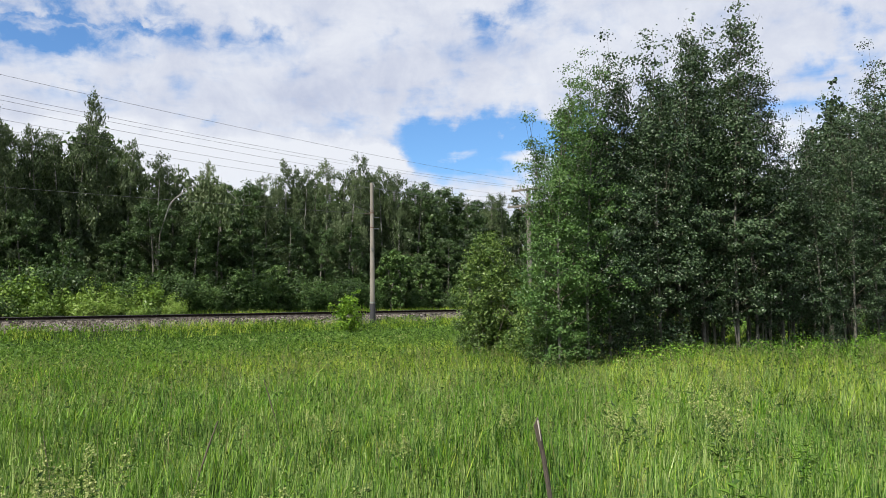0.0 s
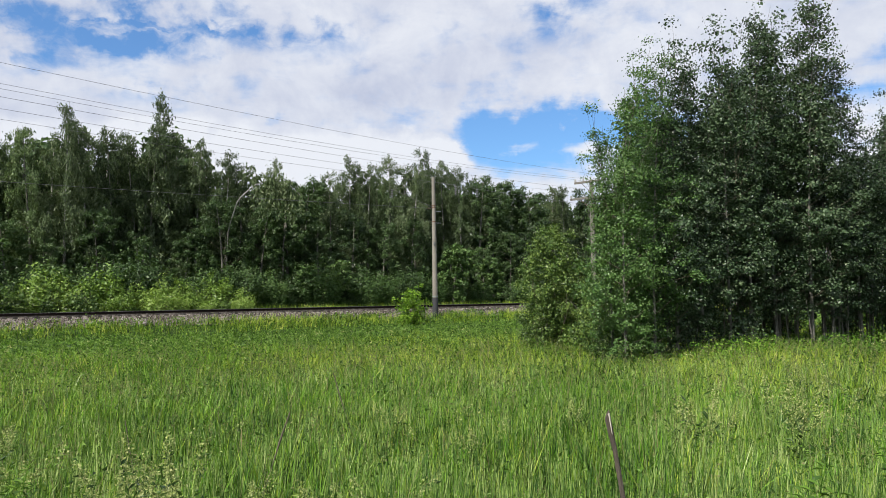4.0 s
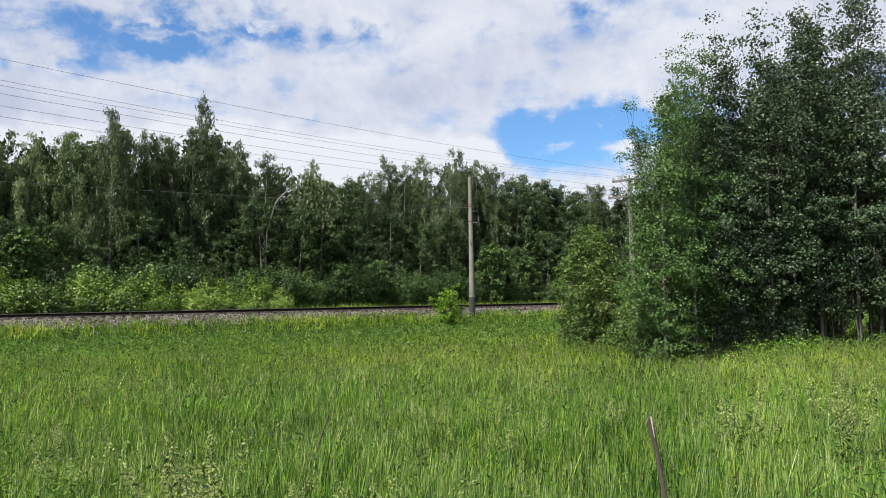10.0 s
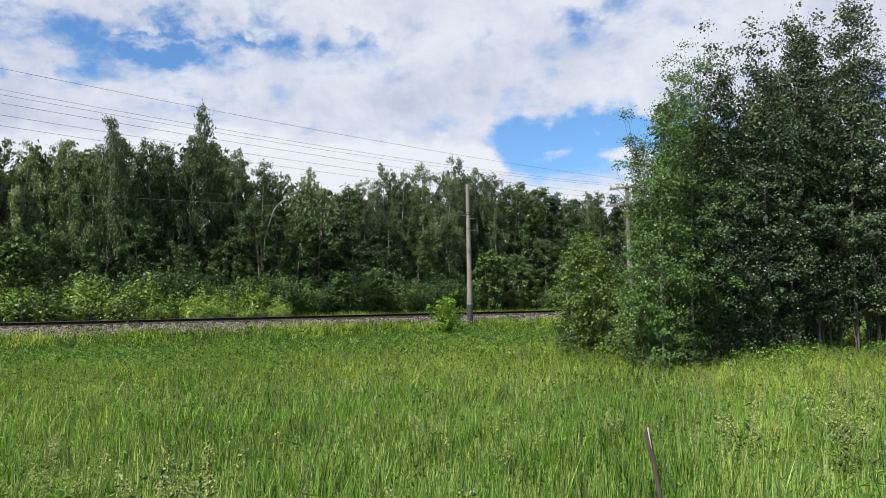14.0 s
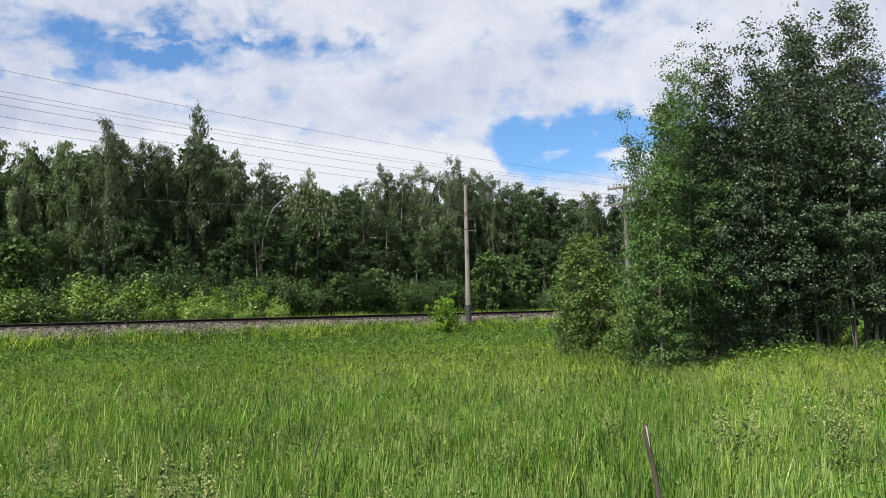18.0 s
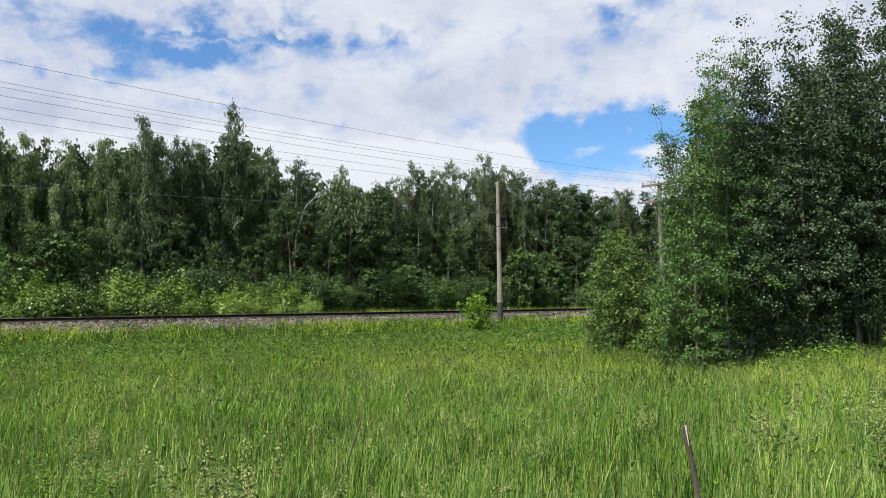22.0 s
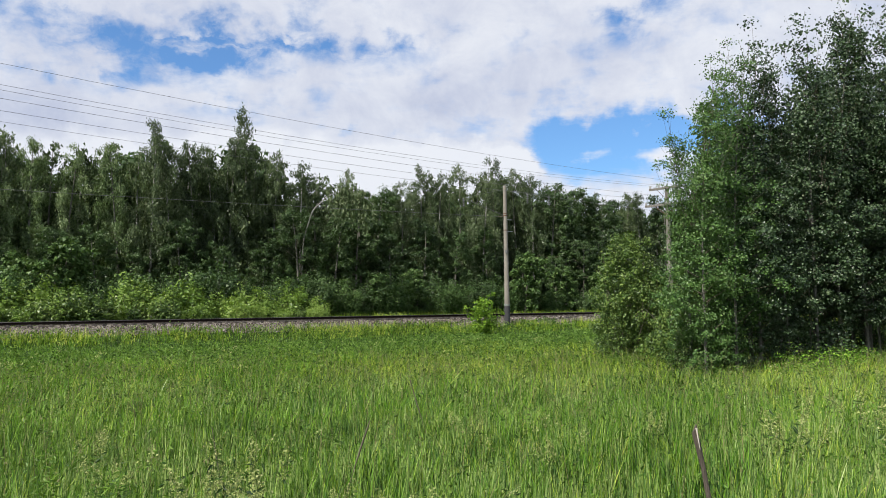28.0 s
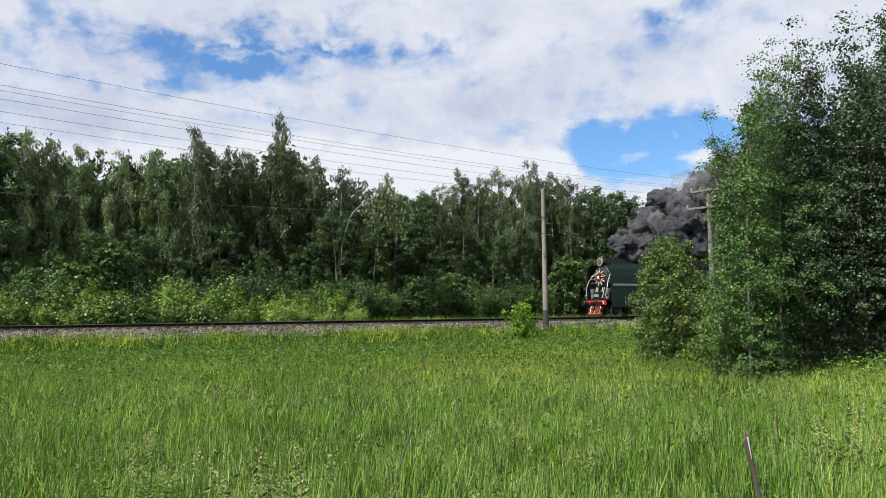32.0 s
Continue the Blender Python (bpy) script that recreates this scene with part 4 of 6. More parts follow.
        young.put(x, y, 1.6 + r * math.tan(radians(el)) - float(ground_z(x, y)), rng)
    # the birch that has bowed over, its pale trunk arching
    x, y = polar(-12.35, reach(-12.35, 7.7))
    g = float(ground_z(x, y))
    P = np.array([(x - 1.9, y + 5.2, g - 0.1), (x - 1.8, y + 4.0, g + 3.5), (x - 1.1, y + 1.6, g + 6.6), (x, y, g + 8.7), (x + 1.3, y - 0.2, g + 9.8), (x + 2.7, y - 0.3, g + 10.2), (x + 4.0, y - 0.4, g + 9.8), (x + 5.0, y - 0.5, g + 8.8)])
    fine = along_line(P, np.linspace(0, 1, 30))
    bent = thing("bent_birch", "pale birch trunk bowed over in an arch with hanging sprays", "tree", "wood beyond the track")
    part("trunk", mesh_of("trunk", *tube(fine, np.linspace(0.065, 0.022, 30), 7), M_birchbark, True), None, bent)
    r2 = np.random.default_rng(8)
    top = along_line(P, r2.uniform(0.62, 1.0, 90)) + r2.normal(0, 0.35, (90, 3))
    which = r2.integers(0, 90, 1700)
    Q = top[which] + r2.normal(0, 0.12, (1700, 3)) - np.stack([np.zeros(1700), np.zeros(1700), r2.uniform(0, 1, 1700) * r2.uniform(0.5, 3.0, 90)[which]], 1)
    part("crown", mesh_of("crown", *kites(Q, r2.uniform(0.18, 0.36, 1700), 0.5, r2, 0.25, 0.2, 0.55), M_birch), None, bent)
    # shrubs along the foot of the wood
    L3 = "leafy green shrub along the foot of the wood"
    shrubs = Nursery([shrub(80 + i, 3.6, R, 5000, 0.13, L3, mat, "shrub", "shrubs beyond the track", far=True) for i, (R, mat) in enumerate(((1.6, M_broad), (1.9, M_young), (1.4, M_young)))], [3.6] * 3)
    for az in np.arange(-38, 16, 1.25):
        for u in (8.3,):
            a = az + rng.uniform(-0.6, 0.6)
            x, y = polar(a, reach(a, u + rng.uniform(-0.7, 0.7)))
            shrubs.put(x, y, rng.uniform(2.6, 5.4) * (1.0 if a < 2 else 0.65), rng)
    deep = Nursery([shrub(84, 4.5, 2.4, 900, 0.40, "shaded shrub deep in the wood", M_broad, "shrub", "shrubs beyond the track", far=True)], [4.5])
    for az in np.arange(-41, 24, 1.4):
        for u in (19.0, 25.0):
            a = az + rng.uniform(-0.6, 0.6)
            x, y = polar(a, reach(a, u + rng.uniform(-1.5, 1.5)))
            deep.put(x, y, rng.uniform(4.2, 6.0), rng)
    # the pale green thicket close behind the track
    L4 = "pale green bushy thicket beside the railway track"
    pale = Nursery([shrub(90 + i, 2.2, R, 3600, 0.14, L4, mat, "shrub", "thicket beside the track", tight=0.7, far=True) for i, (R, mat) in enumerate(((1.5, M_thicket), (1.8, M_thicket), (1.3, M_bright), (1.2, M_thicket)))], [2.2] * 4)
    for az in np.arange(-39, -11.6, 0.95):
        for u in (4.9, 6.6):
            a = az + rng.uniform(-0.4, 0.4)
            x, y = polar(a, reach(a, u + rng.uniform(-0.5, 0.5)))
            fall = float(np.interp(a, [-40, -26, -15, -11.5], [0.92, 0.86, 0.74, 0.5]))
            pale.put(x, y, rng.choice((1.3, 1.9, 2.2, 2.6, 3.1)) * rng.uniform(0.9, 1.1) * fall * (1.0 if u < 6 else 1.25), rng)


def build_grove():
    """The grove of young aspens on the meadow, and the bushes at its end."""
    rng = random.Random(21)
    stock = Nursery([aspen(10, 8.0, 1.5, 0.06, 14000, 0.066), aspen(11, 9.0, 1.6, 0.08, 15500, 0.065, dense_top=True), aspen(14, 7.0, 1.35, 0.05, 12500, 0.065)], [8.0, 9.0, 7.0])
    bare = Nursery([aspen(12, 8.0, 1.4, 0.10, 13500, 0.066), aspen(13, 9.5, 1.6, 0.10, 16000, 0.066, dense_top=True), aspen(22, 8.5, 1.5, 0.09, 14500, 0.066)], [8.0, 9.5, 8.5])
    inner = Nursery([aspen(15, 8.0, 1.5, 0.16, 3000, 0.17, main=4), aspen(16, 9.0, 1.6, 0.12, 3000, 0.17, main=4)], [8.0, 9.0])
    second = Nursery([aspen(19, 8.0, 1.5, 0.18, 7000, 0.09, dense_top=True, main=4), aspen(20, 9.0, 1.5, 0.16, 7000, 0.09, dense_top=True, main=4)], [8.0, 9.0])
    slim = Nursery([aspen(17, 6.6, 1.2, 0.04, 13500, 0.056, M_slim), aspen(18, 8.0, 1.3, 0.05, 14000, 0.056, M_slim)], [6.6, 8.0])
    slim.put(4.70, 16.5, 6.0, rng, 0)
    slim.put(4.58, 17.2, 5.2, rng, 0)
    slim.put(5.6, 17.3, 6.8, rng, 1)
    slim.put(5.6, 18.6, 6.8, rng, 1)
    # x, y, height of each tree
    front = [(6.3, 17.8, 7.5), (7.1, 18.3, 7.0), (7.9, 18.6, 7.6), (8.7, 19.2, 8.1), (9.5, 19.5, 8.6), (10.5, 19.6, 9.1), (11.3, 20.0, 8.5), (12.3, 20.4, 7.9), (13.5, 20.4, 6.3), (14.7, 20.7, 6.7), (16.1, 21.6, 7.1), (17.0, 22.5, 9.0), (18.4, 23.2, 9.3), (19.8, 23.8, 9.2), (21.4, 24.6, 9.4)]
    for x, y, h in front:
        (stock if x < 8.5 or x > 13.2 else bare).put(x, y, h, rng)
    # thin bare poles of young aspen standing in the shade under the crowns
    poles = Nursery([sapling(150 + i, 4.2) for i in range(3)], [4.2] * 3)
    for x, y, h in front[2:]:
        for _ in range(3):
            poles.put(x + rng.uniform(-0.6, 0.6), y + rng.uniform(-0.25, 1.3), rng.uniform(3.2, 4.6), rng)
    for row, (dx, dy) in enumerate(((-0.2, 1.3), (0.1, 2.8), (0.4, 4.6))):
        for x, y, h in front[row // 2:]:
            (second if row == 0 else inner).put(x + dx + rng.uniform(-0.4, 0.4), y + dy + rng.uniform(-0.4, 0.4), h * ((rng.uniform(0.72, 0.84) if x < 8 else rng.uniform(0.84, 0.96)) if row == 0 else rng.uniform(0.80, 0.95)), rng)
    Lb = "bright green leafy bush at the end of the grove"
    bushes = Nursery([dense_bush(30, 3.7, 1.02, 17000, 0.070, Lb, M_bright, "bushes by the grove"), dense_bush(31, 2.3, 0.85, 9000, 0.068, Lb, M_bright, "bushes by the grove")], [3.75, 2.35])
    for x, y, h, k in ((4.12, 21.6, 3.55, 0), (3.75, 21.3, 1.7, 1), (4.65, 21.9, 2.6, 1), (4.9, 18.8, 2.2, 1), (5.6, 18.6, 2.6, 0), (4.75, 17.4, 1.4, 1)):
        bushes.put(x, y, h, rng, k)
    under = Nursery([shrub(33, 1.6, 0.58, 1900, 0.062, "low leafy undergrowth beneath the young aspens", M_aspen, "bush", "bushes by the grove", "bush", tight=0.7)], [1.6])
    for x, y, h in front:
        for _ in range(2 if x < 8.5 else 1):
            under.put(x + rng.uniform(-0.5, 0.5), y - 0.4 + rng.uniform(0, 0.7), rng.uniform(0.6, 1.5) * (1.0 if x < 8.5 else 0.7), rng)
    for x, y, h in front:
        under.put(x + 0.2 + rng.uniform(-0.3, 0.3), y + 3.6 + rng.uniform(0, 1.5), rng.uniform(1.8, 2.6), rng)
    weeds = Nursery([shrub(36, 0.9, 0.55, 1100, 0.05, "bright green weeds growing at the foot of the grove", M_lush, "weed_clump", "weeds by the grove", "weeds"), shrub(37, 0.8, 0.6, 1100, 0.05, "bright green weeds growing at the foot of the grove", M_lush, "weed_clump", "weeds by the grove", "weeds")], [0.9, 0.8])
    for x, y, h in front:
        weeds.put(x + 0.6 + rng.uniform(-0.3, 0.3), y - 0.9 + rng.uniform(-0.4, 0.3), rng.uniform(0.65, 1.0), rng)
        if rng.random() < 0.6:
            weeds.put(x + 0.1 + rng.uniform(-0.3, 0.3), y - 1.3 + rng.uniform(-0.5, 0.3), rng.uniform(0.55, 0.8), rng)
    # the small bush by the mast
    x, y = 0.1, 51.5
    m = shrub(35, 4.2, 1.15, 2600, 0.17, "small bright yellow-green bush beside the concrete mast", M_fresh, "bush", "", "bush", tight=0.55, peak=0.45)
    plant(m, True, x, y, 0.4)


build_wood()
build_grove()

# ---------------------------------------------------------------- mast, poles and wires


def sagging(a, b, sag, n=14):
    t = np.linspace(0, 1, n)
    P = np.asarray(a)[None] * (1 - t)[:, None] + np.asarray(b)[None] * t[:, None]
    P[:, 2] -= sag * 4 * t * (1 - t)
    return P


def insulator(parent, at, name="insulator", mat=None, discs=3, hang=True):
    bm = bmesh.new()
    prof, z = [(0.015, 0.0)], 0.0
    for _ in range(discs):
        prof += [(0.03, z - 0.01), (0.12, z - 0.06), (0.12, z - 0.075), (0.03, z - 0.10)]
        z -= 0.14
    prof.append((0.015, z - 0.04))
    if not hang:
        prof = [(0.03, 0.0), (0.06, 0.02), (0.065, 0.08), (0.045, 0.10), (0.06, 0.13), (0.03, 0.17)]
    lathe(bm, prof if not hang else prof[::-1], Matrix.Translation(at), 10)
    return part(name, bm, mat or M_glass, parent)


def build_mast():
    """The tapering concrete mast beside the track, with bands, bracket and insulators."""
    x, y = 1.95, 55.7
    z0 = float(ground_z(x, y))
    mast = thing("concrete_mast", "tall weathered concrete railway mast with a black tarred foot", "mast", m=pose(x, y, z0))
    top = 10.55 - z0
    r = lambda z: 0.20 - 0.075 * z / top
    bm = bmesh.new()
    lathe(bm, [(r(z), z) for z in (1.45, 3, 5, 7, 9, top - 0.02)] + [(r(top) - 0.02, top)], Matrix.Identity(4), 20)
    part("shaft", bm, M_concrete, mast)
    bm = bmesh.new()
    lathe(bm, [(0.215, -0.4), (0.213, 0.5), (0.208, 1.448), (0.19, 1.46)], Matrix.Identity(4), 20)
    part("foot", bm, M_tar, mast, "black tarred foot")
    for z, h in ((1.50, 0.09), (6.95, 0.05), (8.0, 0.07), (8.15, 0.05)):
        bm = bmesh.new()
        lathe(bm, [(r(z) + 0.012, z), (r(z) + 0.014, z + h)], Matrix.Identity(4), 20)
        part("band", bm, M_pale if z < 2 else M_rust, mast)
    n = Vector((*ACROSS, 0))
    a = Vector((*ALONG, 0))
    # bracket reaching over the track
    bm = bmesh.new()
    rod(bm, n * 0.1 + Vector((0, 0, top - 2.2)), n * 6.0 + Vector((0, 0, top - 0.1)), 0.018)
    part("bracket", bm, M_tar, mast)
    bm = bmesh.new()
    rod(bm, Vector((0, 0, top - 0.25)), n * 5.9 + Vector((0, 0, top - 0.12)), 0.008, seg=6)
    part("stay", bm, M_wire, mast)
    for p in (n * 5.9 + Vector((0, 0, top - 0.13)), a * 2.0 + Vector((0, 0, 9.76)), a * 4.0 + Vector((0, 0, 9.68))):
        insulator(mast, p, discs=5, mat=M_steel)
    for z in (7.75, 6.9):
        bm = bmesh.new()
        rod(bm, a * 0.12 + Vector((0, 0, z)), a * 0.62 + Vector((0, 0, z)), 0.02, seg=8)
        part("arm", bm, M_galv, mast)
    bm = bmesh.new()
    box(bm, -0.06, 0.06, -0.23, -0.13, 5.3, 5.5, 0.01)
    part("sign_plate", bm, M_steel, mast)
    # feeder wire to the left, carried on towards the next mast down the line
    wires = thing("overhead_wire", "dark overhead wires running along the railway", "wire", "railway wires")
    base = np.array((x, y, z0))
    for start, end, sag, rad in ((base + (-0.5, -0.28, 7.95), (*on_track(-78, -3.2), 8.9), 0.3, 0.011),
                                 (base + (0, 0, 9.9), (*on_track(60, -3.2), 9.7), 0.9, 0.012)):
        part("wire", mesh_of("wire", *tube(sagging(start, end, sag), rad, 5), M_wire, True), None, wires)
    bm = bmesh.new()
    rod(bm, base + (0, 0, 7.95), base + (-0.5, -0.28, 7.95), 0.03, seg=8)
    part("strain_insulator", bm, M_glass, wires)


def build_power_line():
    """Poles with two cross-arms and six wires over the meadow."""
    ax, ay = 10.62, 43.4
    way = np.array((22.8, 24.1))
    way /= np.linalg.norm(way)
    yaw = math.degrees(math.atan2(way[1], way[0]))
    z0 = float(ground_z(ax, ay))
    top = 8.35 - z0
    pole = thing("power_pole", "weathered power pole with two cross-arms and insulators", "utility pole", "power line poles", pose(ax, ay, z0, 0, 0, yaw))
    bm = bmesh.new()
    lathe(bm, [(0.17, -0.3), (0.15, 3), (0.125, 6), (0.11, top)], Matrix.Identity(4), 14)
    part("shaft", bm, M_polewood, pole)
    arms = ((top - 0.12, 1.02, (-0.95, 0.42, 0.95)), (top - 1.05, 1.32, (-1.25, 0.0, 1.25)))
    for z, half, seats in arms:
        bm = bmesh.new()
        box(bm, -0.21, -0.11, -half, half, z - 0.06, z + 0.06, 0.01)
        part("cross_arm", bm, M_polewood, pole)
        for q in seats:
            insulator(pole, (-0.16, q, z + 0.06), mat=M_porcelain, hang=False)
        bm = bmesh.new()
        rod(bm, (-0.13, half * 0.55, z - 0.05), (-0.1, 0.0, z - 0.6), 0.015, seg=6)
        rod(bm, (-0.13, -half * 0.55, z - 0.05), (-0.1, 0.0, z - 0.6), 0.015, seg=6)
        part("brace", bm, M_rust, pole)
    far = copy_thing(pole, pose(ax - 52 * way[0], ay - 52 * way[1], 0.0, 0, 0, yaw))
    on = copy_thing(pole, pose(ax + 50 * way[0], ay + 50 * way[1], 0.0, 0, 0, yaw))
    wires = thing("power_line", "six thin wires strung between the power poles", "wire")
    side = np.array((-way[1], way[0]))
    for z, half, seats in arms:
        for q in seats:
            ends = [np.array((*(np.array((ax, ay)) + d * way + q * side - 0.16 * way), z0 + z + 0.22)) for d in (-52, 0, 50)]
            sag = 0.66 if z < top - 0.5 else 0.62 if q < 0 else 0.80
            P = np.concatenate([sagging(ends[0], ends[1], sag, 16), sagging(ends[1], ends[2], 0.5, 16)[1:]])
            part("wire", mesh_of("wire", *tube(P, 0.0052, 5), M_wire, True), None, wires)


build_mast()
build_power_line()

# ---------------------------------------------------------------- the engine


def tube_mesh(bm, prof, m, seg=28):
    return lathe(bm, prof, m, seg)


LIE = Matrix.Rotation(radians(90), 4, "Y")            # turns the z axis to point forwards


def wheel(parent, x, y, r, name, spokes=14):
    w = new(name)
    w.parent = parent
    w.matrix_basis = pose(x, y, r)
    out = 1 if y > 0 else -1
    face = Matrix.Rotation(radians(90), 4, "X")
    bm = bmesh.new()
    for a, b, h0, h1 in ((r, r - 0.07, -0.07, 0.07), (r + 0.03, r - 0.07, 0.07 * -out - 0.015, 0.07 * -out + 0.015)):
        ring = []
        for rad, h in ((b, h0), (a, h0), (a, h1), (b, h1)):
            ring.append([bm.verts.new(face @ Vector((rad * math.cos(k * math.pi / 20), rad * math.sin(k * math.pi / 20), h))) for k in range(40)])
        for A, B in zip(ring, ring[1:] + ring[:1]):
            for k in range(40):
                bm.faces.new((A[k], A[(k + 1) % 40], B[(k + 1) % 40], B[k]))
    part("tyre", bm, M_steel, w)
    bm = bmesh.new()
    lathe(bm, [(0.0001, -0.11), (0.17, -0.1), (0.17, 0.1), (0.0001, 0.11)], face, 16)
    for k in range(spokes):
        a = k * 2 * math.pi / spokes
        d = Vector((math.cos(a), 0, math.sin(a)))
        rod(bm, d * 0.12, d * (r - 0.06), 0.045, 0.035, 6)
    if r > 0.7:
        a = 0.6
        box(bm, -0.25, 0.25, -0.05, 0.05, -r + 0.08, -r + 0.38, 0.03)
    part("spokes", bm, M_red if r > 0.7 else M_loco_black, w)
    return w


def build_engine():
    """A large steam engine with smoke deflectors and tender; x is forwards, its buffer beam at x = 0."""
    loco = thing("steam_locomotive", "dark green and black steam locomotive with red buffer beam, under steam", "locomotive")
    # frame and front
    bm = bmesh.new()
    box(bm, -0.12, 0.0, -1.28, 1.28, 0.92, 1.30, 0.02)
    part("buffer_beam", bm, M_red, loco, "bright red buffer beam")
    for y in (-0.88, 0.88):
        bm = bmesh.new()
        lathe(bm, [(0.12, 0.0), (0.12, 0.3), (0.08, 0.32), (0.08, 0.5), (0.22, 0.52), (0.23, 0.56), (0.20, 0.59)], Matrix.Translation((0, y, 1.08)) @ LIE, 18)
        part("buffer", bm, M_loco_black, loco)
        bm = bmesh.new()
        box(bm, 0.004, 0.03, y - 0.3, y + 0.3, 0.95, 1.27)
        part("beam_panel", bm, M_red, loco)
    bm = bmesh.new()
    box(bm, 0.0, 0.25, -0.14, 0.14, 0.85, 1.2, 0.02)
    rod(bm, (0.2, 0, 0.98), (0.42, 0, 0.98), 0.07)
    box(bm, 0.3, 0.52, -0.1, 0.1, 0.82, 1.14, 0.03)
    part("coupler", bm, M_loco_black, loco)
    # pilot grille in red with pale stripes
    for k in range(13):
        y = -0.90 + k * 0.15
        bm = bmesh.new()
        out = 0.22 - 0.08 * abs(y) / 0.9
        rod(bm, (-0.05, y, 0.84), (out, y * 0.96, 0.2), 0.028, seg=6)
        part("pilot_bar", bm, M_white if k % 4 == 2 else M_red, loco)
    bm = bmesh.new()
    rod(bm, (0.14, -0.87, 0.2), (0.22, 0, 0.2), 0.04, seg=8)
    rod(bm, (0.22, 0, 0.2), (0.14, 0.87, 0.2), 0.04, seg=8)
    part("pilot_rail", bm, M_red, loco)
    # platform above the beam, with steps
    bm = bmesh.new()
    box(bm, -2.4, -0.02, -1.5, 1.5, 1.305, 1.40, 0.01)
    part("front_platform", bm, M_loco_black, loco)
    for y in (-0.62, 0.62):
        bm = bmesh.new()
        for k in range(4):
            box(bm, -0.45 - 0.28 * k, -0.2 - 0.28 * k, y - 0.22, y + 0.22, 1.5 + 0.27 * k, 1.54 + 0.27 * k)
        rod(bm, (-0.2, y + 0.24, 1.45), (-1.35, y + 0.24, 2.6), 0.025, seg=6)
        rod(bm, (-0.2, y - 0.24, 1.45), (-1.35, y - 0.24, 2.6), 0.025, seg=6)
        part("front_steps", bm, M_steel, loco)
        bm = bmesh.new()
        s = 1 if y > 0 else -1
        P = [(-0.1, y + s * 0.7, 1.4), (-0.15, y + s * 0.7, 2.3), (-0.35, y + s * 0.62, 2.9), (-0.75, y + s * 0.42, 3.45)]
        for a, b in zip(P, P[1:]):
            rod(bm, a, b, 0.028, seg=8)
        part("handrail", bm, M_galv, loco, "bright steel handrail")
    bm = bmesh.new()
    box(bm, -0.75, -0.1, -0.42, 0.42, 1.41, 1.95, 0.06)
    part("pump_cover", bm, M_loco_green, loco)
    bm = bmesh.new()
    box(bm, -0.098, -0.085, -0.3, 0.3, 1.58, 1.80)
    part("number_plate", bm, M_pale, loco)
    # pumps, pipes, marker lamps and tread plates on the front platform
    for y in (-0.98, 0.98):
        bm = bmesh.new()
        lathe(bm, [(0.15, 1.41), (0.15, 1.9), (0.19, 1.92), (0.19, 2.2), (0.10, 2.26)], pose(-0.5, y, 0), 16)
        part("air_pump", bm, M_steel, loco)
        bm = bmesh.new()
        tube_mesh(bm, [(0.13, -0.22), (0.14, -0.06), (0.11, -0.03)], Matrix.Translation((0, y * 1.28, 1.72)) @ LIE, 16)
        lamp_box = part("marker_lamp", bm, M_loco_black, loco)
        bm = bmesh.new()
        tube_mesh(bm, [(0.10, -0.03), (0.08, -0.01), (0.02, 0.0)], Matrix.Translation((0, y * 1.28, 1.72)) @ LIE, 16)
        part("lens", bm, M_lens, lamp_box)
        bm = bmesh.new()
        for z in (2.72, 3.0, 3.28):
            box(bm, -0.7, -0.62, y * 1.18 - 0.16, y * 1.18 + 0.16, z, z + 0.05)
        part("tread_plate", bm, M_galv, loco)
    bm = bmesh.new()
    for y in (-0.5, -0.3, 0.3, 0.5):
        rod(bm, (-0.28, y, 1.42), (-0.55, y, 2.35), 0.035, seg=8)
    part("front_pipes", bm, M_galv, loco)
    for y in (-0.95, 0.95):
        bm = bmesh.new()
        box(bm, 0.032, 0.05, y - 0.12, y + 0.12, 1.02, 1.20)
        part("beam_plate", bm, M_white, loco)
    # boiler along the engine
    zc, R = 3.15, 1.02
    m = Matrix.Translation((0, 0, zc)) @ LIE
    bm = bmesh.new()
    tube_mesh(bm, [(R - 0.02, -4.1), (R, -4.08), (R, -0.72), (R - 0.05, -0.68)], m)
    part("smokebox", bm, M_loco_black, loco)
    bm = bmesh.new()
    tube_mesh(bm, [(R + 0.09, -13.2), (R + 0.09, -4.14), (R + 0.03, -4.1)], m)
    part("boiler", bm, M_loco_green, loco)
    bm = bmesh.new()
    tube_mesh(bm, [(R - 0.12, -0.70), (R - 0.13, -0.64), (R - 0.35, -0.52), (0.25, -0.43), (0.05, -0.40)], m)
    door = part("smokebox_door", bm, M_loco_black, loco)
    # star with rays on the door
    face = Matrix.Translation((-0.38, 0, zc)) @ LIE
    bm = bmesh.new()
    pts = []
    for k in range(10):
        rad = 0.34 if k % 2 == 0 else 0.14
        a = k * math.pi / 5
        pts.append(bm.verts.new(face @ Vector((-rad * math.cos(a), rad * math.sin(a), 0.0))))
    tip = bm.verts.new(face @ Vector((0, 0, 0.08)))
    for k in range(10):
        bm.faces.new((pts[k], pts[(k + 1) % 10], tip))
    part("star", bm, M_red, door, "red five-pointed star")
    bm = bmesh.new()
    lathe(bm, [(0.12, 0.045), (0.11, 0.075), (0.02, 0.09)], face, 12)
    part("boss", bm, M_white, door, "white boss at the star's middle")
